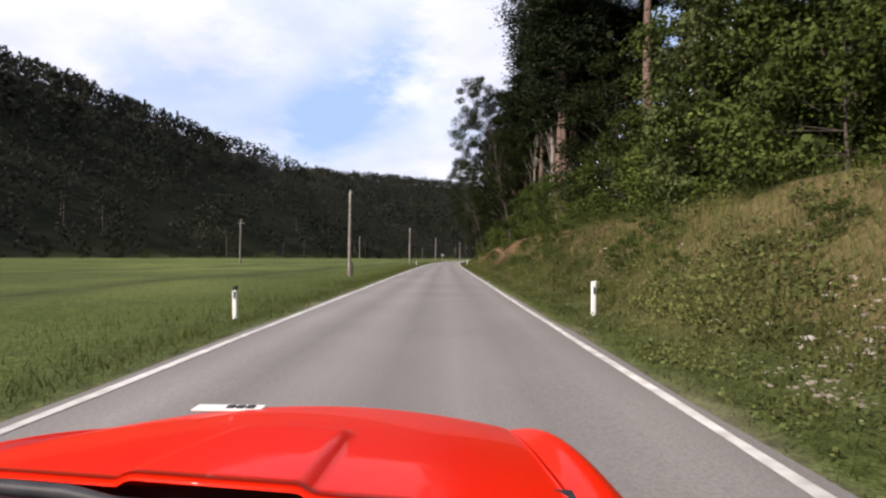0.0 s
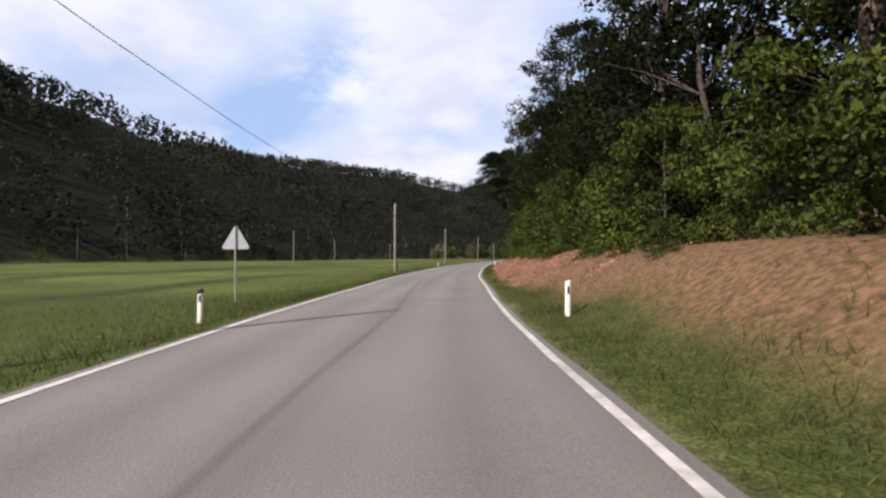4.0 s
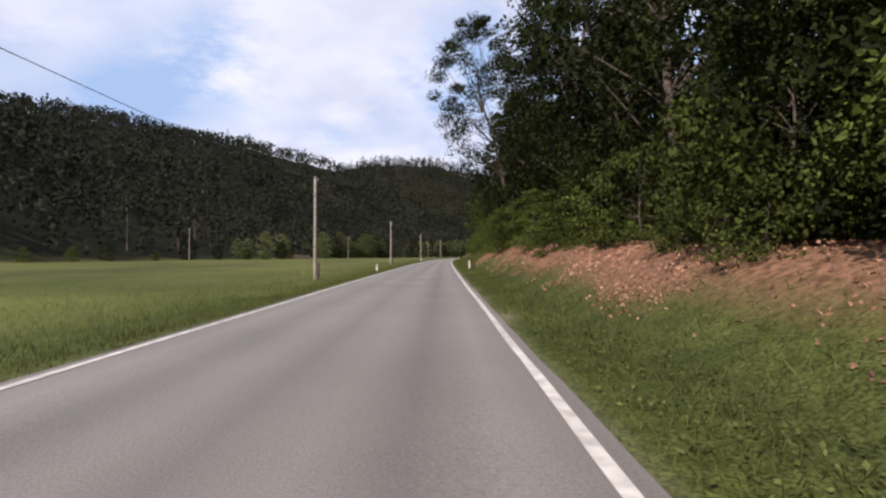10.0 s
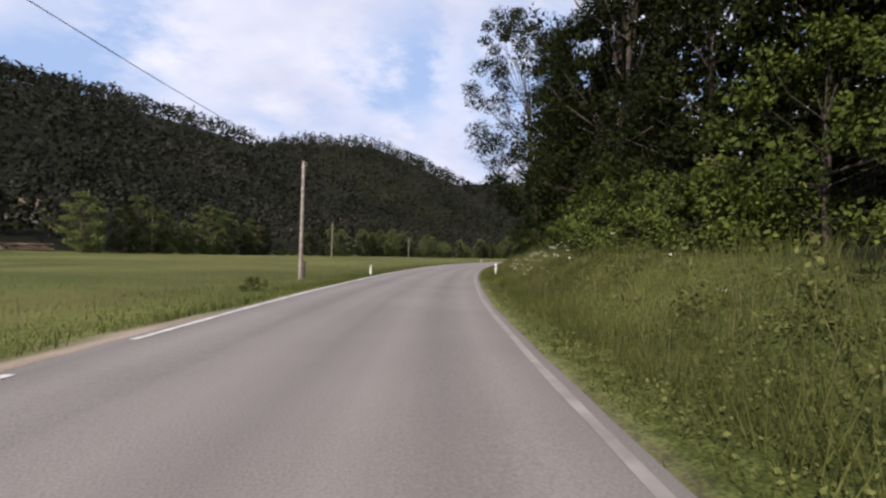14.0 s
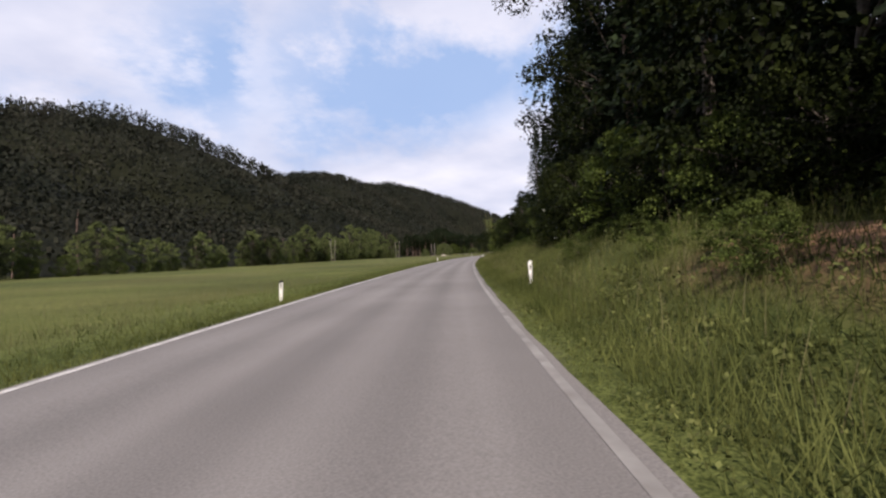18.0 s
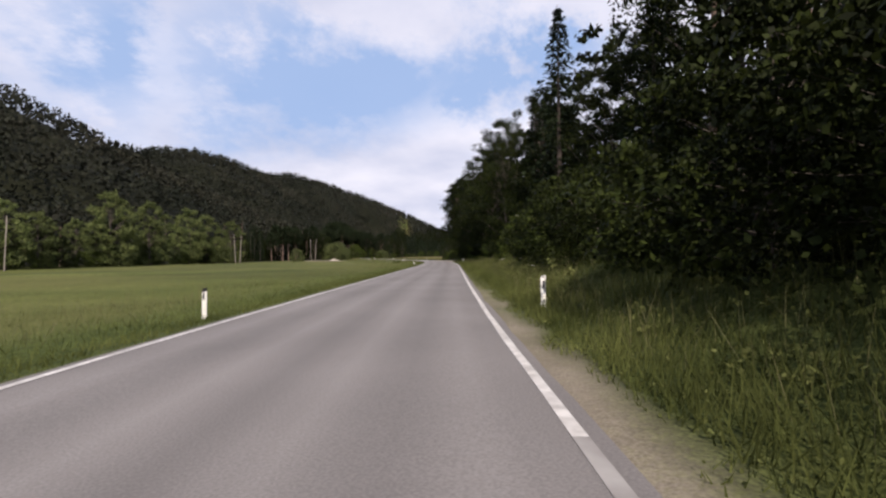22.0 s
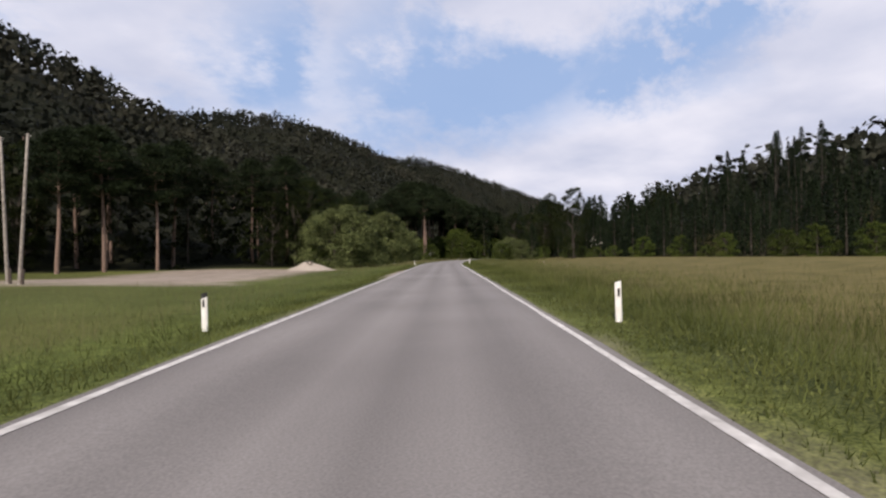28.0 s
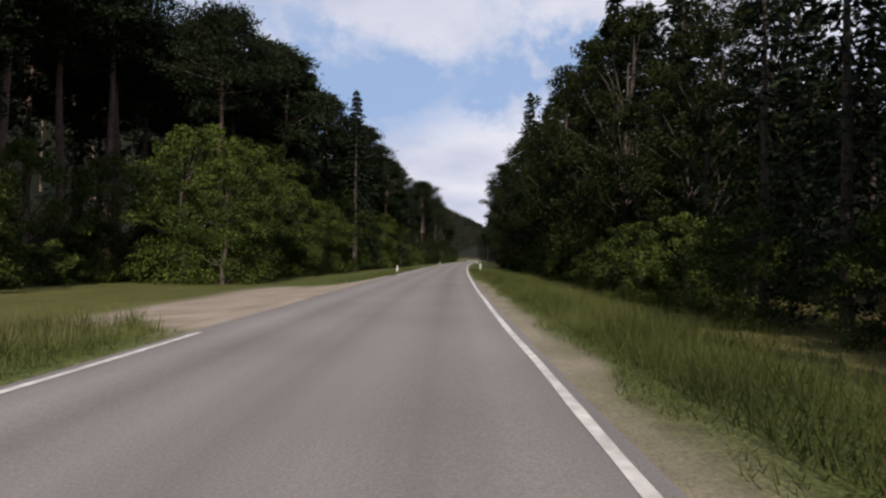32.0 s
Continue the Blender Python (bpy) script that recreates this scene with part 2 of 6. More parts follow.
def road_material():
    m = mat("asphalt_grey", (0.185, 0.172, 0.163), (0.255, 0.237, 0.224), 45.0, 0.82, 0.12, blotch=0.1, blotch_scale=0.25)
    n, l = m.node_tree.nodes, m.node_tree.links
    b = n["Principled BSDF"]
    old = b.inputs["Base Color"].links[0].from_socket
    uv, sep = n.new("ShaderNodeUVMap"), n.new("ShaderNodeSeparateXYZ")
    uv.uv_map = "lane"
    l.new(uv.outputs[0], sep.inputs[0])
    streak = n.new("ShaderNodeTexNoise")
    streak.inputs["Scale"].default_value, streak.inputs["Detail"].default_value = 1.0, 3.0
    mp = n.new("ShaderNodeMapping")
    mp.inputs["Scale"].default_value = (1.3, 0.02, 1)
    l.new(uv.outputs[0], mp.inputs[0])
    l.new(mp.outputs[0], streak.inputs["Vector"])
    # polished wheel tracks lie 0.6 and 1.9 m off the middle of the road
    tri = n.new("ShaderNodeMath")
    tri.operation = "PINGPONG"
    tri.inputs[1].default_value = 0.65
    off = n.new("ShaderNodeMath")
    off.operation, off.inputs[1].default_value = "ADD", 0.0
    l.new(sep.outputs["X"], off.inputs[0])
    l.new(off.outputs[0], tri.inputs[0])
    rng = n.new("ShaderNodeMapRange")
    rng.inputs["From Max"].default_value = 0.65
    rng.inputs["To Min"].default_value, rng.inputs["To Max"].default_value = 0.88, 1.12
    l.new(tri.outputs[0], rng.inputs["Value"])
    r2 = n.new("ShaderNodeMapRange")
    r2.inputs["From Min"].default_value, r2.inputs["From Max"].default_value = 0.3, 0.7
    r2.inputs["To Min"].default_value, r2.inputs["To Max"].default_value = 0.92, 1.08
    l.new(streak.outputs["Fac"], r2.inputs["Value"])
    mu = n.new("ShaderNodeMath")
    mu.operation = "MULTIPLY"
    l.new(rng.outputs[0], mu.inputs[0])
    l.new(r2.outputs[0], mu.inputs[1])
    mul = n.new("ShaderNodeMix")
    mul.data_type, mul.blend_type = "RGBA", "MULTIPLY"
    mul.inputs["Factor"].default_value = 1.0
    l.new(old, mul.inputs[6])
    l.new(mu.outputs[0], mul.inputs[7])
    l.new(mul.outputs[2], b.inputs["Base Color"])
    return m


ASPHALT = road_material()
TAR = mat("tar_seam", (0.12, 0.112, 0.106), (0.18, 0.168, 0.16), 12.0, 0.7)

# ---- mesh tools ----


def mesh_from(name, v, f, material, smooth=False):
    """A mesh from vertices (n, 3) and faces of one size (m, k)."""
    v, f = np.asarray(v, np.float32), np.asarray(f, np.int32)
    me = bpy.data.meshes.new(name)
    k = f.shape[1]
    me.vertices.add(len(v))
    me.loops.add(f.size)
    me.polygons.add(len(f))
    me.vertices.foreach_set("co", v.ravel())
    me.loops.foreach_set("vertex_index", f.ravel())
    me.polygons.foreach_set("loop_start", np.arange(len(f), dtype=np.int32) * k)
    me.polygons.foreach_set("use_smooth", np.full(len(f), smooth))
    me.materials.append(material)
    me.update(calc_edges=True)
    me.validate()
    return me


def part(name, me, parent=None, label=""):
    ob = new(name, me)
    if parent:
        ob.parent = parent
    return tagged(ob, label)


def bm_mesh(name, bm, material, smooth=False):
    me = bpy.data.meshes.new(name)
    for f in bm.faces:
        f.smooth = smooth
    bm.to_mesh(me)
    bm.free()
    me.materials.append(material)
    return me


def tube(points, radii, sides=7, cap=True):
    """Rings round a line of points: vertices and quads."""
    p = np.asarray(points, float)
    v, f = [], []
    for i in range(len(p)):
        t = p[min(i + 1, len(p) - 1)] - p[max(i - 1, 0)]
        t /= np.linalg.norm(t) + 1e-9
        a = np.cross(t, (0.0, 0.0, 1.0) if abs(t[2]) < 0.9 else (1.0, 0.0, 0.0))
        a /= np.linalg.norm(a)
        b = np.cross(t, a)
        w = np.arange(sides) * 2 * np.pi / sides
        v.append(p[i] + radii[i] * (np.cos(w)[:, None] * a + np.sin(w)[:, None] * b))
    for i in range(len(p) - 1):
        for j in range(sides):
            k = (j + 1) % sides
            f.append((i * sides + j, i * sides + k, (i + 1) * sides + k, (i + 1) * sides + j))
    return np.concatenate(v), np.array(f)


def joined(pieces):
    v, f, n = [], [], 0
    for a, b in pieces:
        v.append(a)
        f.append(np.asarray(b) + n)
        n += len(a)
    return np.concatenate(v), np.concatenate(f)


def box_bm(bm, size, at=(0, 0, 0), bevel=0.0):
    r = bmesh.ops.create_cube(bm, size=1.0)
    bmesh.ops.scale(bm, vec=size, verts=r["verts"])
    bmesh.ops.translate(bm, vec=at, verts=r["verts"])
    if bevel:
        edges = list({e for v in r["verts"] for e in v.link_edges})
        bmesh.ops.bevel(bm, geom=edges, offset=bevel, segments=2, affect="EDGES")


def leaf_cards(rng, centres, length, width, up=0.0, along=None, facing=None):
    """One rhombic leaf at each centre: vertices and quads."""
    c = np.asarray(centres)
    n = len(c)
    a = rng.normal(size=(n, 3)) if along is None else along + rng.normal(size=(n, 3)) * 0.35
    a /= np.linalg.norm(a, axis=1)[:, None]
    nrm = rng.normal(size=(n, 3))
    nrm[:, 2] += up
    if facing is not None:
        nrm = nrm * 0.6 + facing
    b = np.cross(nrm, a)
    b /= np.linalg.norm(b, axis=1)[:, None] + 1e-9
    ln = (length * rng.uniform(0.6, 1.35, n))[:, None]
    wd = (width * rng.uniform(0.6, 1.35, n))[:, None]
    v = np.stack([c - a * ln * 0.5, c + b * wd * 0.5, c + a * ln * 0.5, c - b * wd * 0.5], 1).reshape(-1, 3)
    return v, np.arange(n * 4).reshape(n, 4)


# ---- the line of the road ----
ROAD = [(-0.8, -76.3), (-0.6, -36.3), (-0.5, 3.7), (-0.4, 40.6), (-0.1, 76.9), (1.1, 112.6), (4.1, 148.2), (6.6, 166.0), (9.6, 183.6), (17.2, 218.7), (26.5, 253.3), (37.2, 288.1), (48.5, 323.0), (60.1, 358.1), (71.7, 393.0), (83.6, 427.9), (96.4, 463.5), (111.1, 498.2), (119.6, 515.4), (129.0, 532.0), (139.4, 548.1), (150.8, 563.7), (163.0, 578.7), (175.7, 593.0), (202.5, 620.9), (230.2, 647.3), (259.0, 673.2), (288.8, 698.4), (319.6, 722.0), (350.5, 744.1), (380.8, 765.9), (409.6, 788.6), (436.3, 814.3), (461.0, 842.6), (473.0, 857.2), (496.8, 886.8), (508.7, 901.7), (533.0, 931.6), (560.0, 960.1), (589.7, 984.4), (625.7, 1011.4), (662.5, 1037.4), (699.8, 1062.4), (737.9, 1086.5), (775.0, 1111.9), (811.3, 1138.6), (846.6, 1166.5), (880.9, 1195.6)]


def spline(points, n=12):
    p = np.array(points)
    out = []
    for i in range(len(p) - 1):
        a, b, c, d = p[max(i - 1, 0)], p[i], p[i + 1], p[min(i + 2, len(p) - 1)]
        for u in np.arange(n) / n:
            out.append(0.5 * (2 * b + (c - a) * u + (2 * a - 5 * b + 4 * c - d) * u * u + (3 * b - a - 3 * c + d) * u ** 3))
    return np.array(out + [p[-1]])


LINE = spline(ROAD)
STEP = np.linalg.norm(np.diff(LINE, axis=0), axis=1)
STA = np.concatenate([[0], np.cumsum(STEP)])
STA -= STA[24] - 3.7
MILE = [0.0, 36.5, 72.6, 108.5, 144.1, 179.7, 215.4, 251.4, 287.8, 324.5, 361.5, 398.6, 435.8, 473.2, 510.7, 548.6, 586.9, 625.6, 664.4, 703.1, 741.9, 780.6, 819.1, 857.2, 894.5, 931.3, 968.4, 1006.2, 1044.3, 1082.6, 1120.9, 1159.6, 1198.3]


def st(k):
    """The station that the drive has reached after k seconds."""
    return np.interp(k, np.arange(33), MILE) + np.where(np.asarray(k) > 32, (np.asarray(k) - 32) * 38.0, 0)


TAN = np.gradient(LINE, axis=0)
TAN /= np.linalg.norm(TAN, axis=1)[:, None]
S0, S1 = STA[0], STA[-1]


def place(s, d):
    """World x, y of station s, d metres right of the road's middle."""
    s, d = np.asarray(s, float), np.asarray(d, float)
    x, y = np.interp(s, STA, LINE[:, 0]), np.interp(s, STA, LINE[:, 1])
    tx, ty = np.interp(s, STA, TAN[:, 0]), np.interp(s, STA, TAN[:, 1])
    return x + ty * d, y - tx * d


def heading(s):
    return math.degrees(math.atan2(-np.interp(s, STA, TAN[:, 0]), np.interp(s, STA, TAN[:, 1])))


def nearest(x, y):
    """Station and offset of many points."""
    s, d = np.empty(len(x)), np.empty(len(x))
    for i in range(0, len(x), 4000):
        q = np.stack([x[i:i + 4000], y[i:i + 4000]], 1)
        k = ((q[:, None] - LINE[None, ::2]) ** 2).sum(2).argmin(1) * 2
        k = np.clip(k, 1, len(LINE) - 2)
        r = q - LINE[k]
        s[i:i + 4000] = STA[k] + (r * TAN[k]).sum(1)
        d[i:i + 4000] = r[:, 0] * TAN[k, 1] - r[:, 1] * TAN[k, 0]
    return s, d


def ease(x, a, b):
    t = np.clip((np.asarray(x, float) - a) / (b - a), 0, 1)
    return t * t * (3 - 2 * t)


def wobble(x, y, size):
    """Smooth unevenness, about -1 to 1."""
    x, y = np.asarray(x, float) / size, np.asarray(y, float) / size
    return (np.sin(x * 1.7 + 1.3 * np.sin(y * 1.1)) + np.sin(y * 2.1 + 1.7 * np.sin(x * 0.9 + 2)) + 0.6 * np.sin((x + y) * 3.3 + 1)) / 2.6


def left_edge(s):
    """Distance of the wood from the road, on its left."""
    return np.interp(s, [-80, 0, 130, 330, 475, 620, 930, 1015, 1060, 1090, 1105, 1128, 1150, 1165, 1180, 1230, 1300, 1700],
                     [190, 185, 175, 150, 112, 102, 99, 92, 80, 68, 52, 24, 19, 21, 24, 26, 20, 17])


def right_toe(s):
    """Distance of the foot of the wooded slope, on the right."""
    return np.interp(s, [-80, 40, 60, 110, 128, 220, 400, 640, 900, 930, 960, 972, 985, 1000, 1030, 1060, 1110, 1165, 1190, 1210, 1226, 1300, 1700],
                     [8.2, 8.2, 9.0, 9.0, 6.8, 6.4, 6.9, 6.9, 7.4, 6.6, 9, 14, 27, 45, 120, 180, 200, 150, 60, 20, 10, 9, 9])


GAPS = ((292, 300), (330, 344), (442, 448), (511, 521), (708, 722))


def in_gap(s):
    """Stretches where the wood is open under high crowns and one looks into its shade."""
    return any(a < s < b for a, b in GAPS)


def half_left(s):
    """Offset of the left edge line."""
    return np.interp(s, [100, 222, 330, 442, 517, 670, 787, 937, 974, 1087, 1168, 1204], [2.5, 2.72, 2.5, 2.53, 2.66, 2.78, 2.66, 2.5, 2.45, 2.66, 2.8, 2.45])


def half_right(s):
    """Offset of the right edge line."""
    return np.interp(s, [115, 220, 328, 442, 515, 610, 668, 730, 784, 870, 938, 1088, 1202], [2.47, 2.54, 2.52, 2.42, 2.44, 2.6, 2.72, 2.68, 2.6, 2.5, 2.46, 2.5, 2.5])


def bank(s):
    """Height of the roadside bank on the right."""
    return np.interp(s, st([0, 1.5, 2.5, 3.5, 5.5, 7, 8, 10, 11, 12.5, 17, 20, 22, 24, 25, 26.5, 29, 31]),
                     [2.9, 3.1, 2.7, 1.6, 1.25, 1.8, 1.7, 1.15, 1.9, 1.3, 1.4, 1.5, 1.0, 0.7, 0.1, -0.2, -0.2, -0.35])


def ridge(x, y):
    """The far hill that closes the valley."""
    dx, dy = np.asarray(x, float) - 434, np.asarray(y, float) - 810
    r, az = np.hypot(dx, dy), np.degrees(np.arctan2(dx, dy))
    top = np.interp(az, [12, 22, 30, 36, 39.5, 44.4, 49.2, 53, 58, 63], [-30, 110, 200, 226, 212, 178, 126, 74, 2, -30])
    return top * ease(r, 950, 1550) * ease(r, 2500, 1600) * (1 + 0.04 * wobble(x, y, 110)) - 30 * (1 - ease(r, 950, 1050))


def ground_z(s, d, x, y):
    s, d = np.asarray(s, float), np.asarray(d, float)
    a = np.abs(d)
    left = -0.03 - 0.2 * ease(a, 2.7, 4.2) - 0.4 * ease(a, 4.0, 11.0)
    left += 0.12 * wobble(x, y, 9) * ease(a, 4, 9) + 0.3 * wobble(x, y, 40) * ease(a, 20, 60)
    e = left_edge(s)
    w = np.clip(a - e, 0, None)
    knots = [-80, 170, 300, 410, 495, 620, 800, 920, 1050, 1200, 1330, 1500, 1900, 2300, 2800]
    tall = np.interp(s, knots, [132, 136, 131, 103, 79, 136, 159, 115, 51, 181, 105, 126, 168, 188, 198])
    wid = np.interp(s, knots, [233, 230, 215, 203, 149, 420, 491, 334, 392, 411, 355, 295, 326, 195, 184])
    left += tall * ease(w, -25, wid) * (1 + 0.07 * wobble(x, y, 150)) * ease(w, 0, 25) + 2.5 * wobble(x, y, 30) * ease(w, 15, 90)
    left -= 60 * ease(w, wid + 30, wid + 500)
    toe, b = right_toe(s), bank(s)
    wid = np.clip(toe, 6, 9)
    right = -0.04 + (b + 0.04) * ease(a, 3.5, wid) + 0.1 * wobble(x, y, 2.3) * ease(a, 3.4, 5) * (b > 0.3)
    right += 1.0 * ease(a, 8, 30) * ease(s, 985, 1010)
    w = np.clip(a - toe, 0, None)
    right += np.interp(s, [960, 1000, 1180, 1210, 1300, 1500], [95, 70, 60, 45, 50, 80]) * (1 - np.exp(-(w - 5 * (1 - np.exp(-w / 5))) * 0.0068)) + 1.2 * wobble(x, y, 18) * ease(w, 4, 40)
    z = np.where(d < 0, left, right)
    z = np.where((a > 110) | (ridge(x, y) > 15), np.maximum(z, ridge(x, y)), z)
    return np.where(a < 2.8, -0.07, z)


def height(s, d):
    x, y = place(s, d)
    return ground_z(s, d, x, y)


def at(s, d, dz=0.0):
    x, y = place(s, d)
    return float(x), float(y), float(ground_z(s, d, x, y)) + dz


# ---- ground and road ----


def ground_material():
    """Meadow, verge, forest floor and dead leaves by station and offset, laid in a map; some shade is put into their
    colours.
    """
    m = bpy.data.materials.new("ground_cover")
    m.use_nodes = True
    n, l = m.node_tree.nodes, m.node_tree.links
    b = n["Principled BSDF"]
    b.inputs["Roughness"].default_value, b.inputs["Specular IOR Level"].default_value = 0.95, 0.1
    tc = n.new("ShaderNodeTexCoord")

    def noise_of(scale, detail=5.0):
        t = n.new("ShaderNodeTexNoise")
        t.inputs["Scale"].default_value, t.inputs["Detail"].default_value = scale, detail
        l.new(tc.outputs["Object"], t.inputs["Vector"])
        return t.outputs["Fac"]

    def two(fac, c0, c1, lo=0.35, hi=0.65):
        r = n.new("ShaderNodeValToRGB")
        r.color_ramp.elements[0].position, r.color_ramp.elements[1].position = lo, hi
        r.color_ramp.elements[0].color, r.color_ramp.elements[1].color = (*c0, 1), (*c1, 1)
        l.new(fac, r.inputs[0])
        return r.outputs[0]

    def blend(fac, c0, c1, how="MIX"):
        x = n.new("ShaderNodeMix")
        x.data_type, x.blend_type = "RGBA", how
        if isinstance(fac, float):
            x.inputs["Factor"].default_value = fac
        else:
            l.new(fac, x.inputs["Factor"])
        l.new(c0, x.inputs[6])
        l.new(c1, x.inputs[7])
        return x.outputs[2]

    def cover(name):
        a = n.new("ShaderNodeAttribute")
        a.attribute_name = name
        return a.outputs["Fac"]

    meadow = two(noise_of(0.09, 6), (0.095, 0.122, 0.036), (0.148, 0.17, 0.06))
    meadow = blend(two(noise_of(7.0), (0.75, 0.75, 0.75), (1.2, 1.2, 1.2)), meadow, meadow)
    fine = two(noise_of(5.0, 8), (0.5, 0.52, 0.42), (1.1, 1.08, 1.0))
    meadow = blend(1.0, meadow, fine, "MULTIPLY")
    band = two(noise_of(0.035, 3), (0.7, 0.74, 0.7), (1.15, 1.12, 1.05), 0.42, 0.58)
    meadow = blend(1.0, meadow, band, "MULTIPLY")
    # dark uncut growth; its colour also paints the hill's shadow on the meadow
    rough = two(noise_of(1.1, 8), (0.029, 0.038, 0.013), (0.066, 0.074, 0.026))
    meadow = blend(cover("rough"), meadow, rough)
    turf = two(noise_of(26.0, 6), (0.45, 0.5, 0.42), (1.45, 1.42, 1.35), 0.36, 0.64)
    meadow = blend(1.0, meadow, turf, "MULTIPLY")
    straw = two(noise_of(0.6, 6), (0.11, 0.098, 0.035), (0.165, 0.138, 0.054))
    leaves = two(noise_of(9.0, 8), (0.11, 0.06, 0.038), (0.31, 0.165, 0.105))
    # near-black floor: the shade under the trees is put into its colour
    shaded_floor = two(noise_of(2.0, 8), (0.006, 0.008, 0.004), (0.02, 0.021, 0.01))
    grit = blend(1.0, two(noise_of(38.0, 8), (0.25, 0.208, 0.165), (0.39, 0.33, 0.27)), two(noise_of(0.7, 5), (0.8, 0.79, 0.77), (1.12, 1.12, 1.12)), "MULTIPLY")
    col = blend(cover("straw"), meadow, straw)
    col = blend(cover("leaves"), col, leaves)
    col = blend(cover("wood"), col, shaded_floor)
    col = blend(cover("grit"), col, grit)
    col = blend(cover("damp"), col, two(noise_of(3.0, 6), (0.022, 0.018, 0.013), (0.06, 0.05, 0.038)))
    l.new(col, b.inputs["Base Color"])
    bp = n.new("ShaderNodeBump")
    bp.inputs["Strength"].default_value, bp.inputs["Distance"].default_value = 0.4, 0.05
    l.new(noise_of(6.0, 8), bp.inputs["Height"])
    l.new(bp.outputs[0], b.inputs["Normal"])
    return m


def grit_at(s, d):
    """Bare gravel: shoulders, the lay-by and its track on the right, aprons and a yard on the left."""
    j = 0.25 * wobble(s * 3, d * 3, 2.0)
    a = np.abs(d)
    g = 0.35 * ease(a + j, 2.86, 2.66)
    w = np.interp(s, [921, 932, 943, 964, 971, 977, 981], [2.4, 3.6, 5, 7.5, 11, 17, 20])
    lay = ease(d + j * 2, w + 0.5, w - 0.5) * (d > 2.3) * ease(s, 919, 923) * ease(s + j * 4, 979, 976.5)
    trk = ease(np.abs(d - (10 + (s - 976.5) * 0.72) + j * 3), 3.2, 2.2) * (d > 5) * (d < 29) * (s > 970)
    j1 = ease(np.abs(s - 515.5 + j * 3), 6.5, 3.5) * (d < -2.3) * ease(-d + j, 4.1, 3.3)
    j2 = ease(np.abs(s - 1214.5 + (d + 2.5) * 0.7 + j * 4), 8.0, 6.5) * (d < -2.3) * ease(-d, 10, 7.5)
    j3 = ease(np.abs(s - 1083 + j * 4), 9.0, 7.0) * ease(-d + j, 3.9, 3.2) * (d < -2.3)
    j2 = np.maximum(j2, ease(-d + j, 3.0 + (1236 - s) * 0.17, 2.4 + (1236 - s) * 0.17) * (d < -2.3) * (s > 1214) * (s < 1236))
    j4 = ease(np.abs(-d - 24 + j * 8), 11.0, 8) * ease(np.abs(s - 1100 + j * 8), 22, 17) * (d < 0)
    j5 = 0.75 * ease(np.abs(s - st(21.0)), 75, 40) * ease(d + j, 3.35, 2.9) * (d > 2.3) + 0.8 * ease(np.abs(s - st(31.0) - 5), 12, 7) * ease(d + j, 3.5, 3.0) * (d > 2.3) + 0.7 * ease(np.abs(s - st(32.0) - 14), 20, 10) * ease(d + j, 3.4, 2.9) * (d > 2.3)
    return np.clip(np.maximum.reduce([g, lay, trk, j1, j2, j3, j4, j5]), 0, 1)


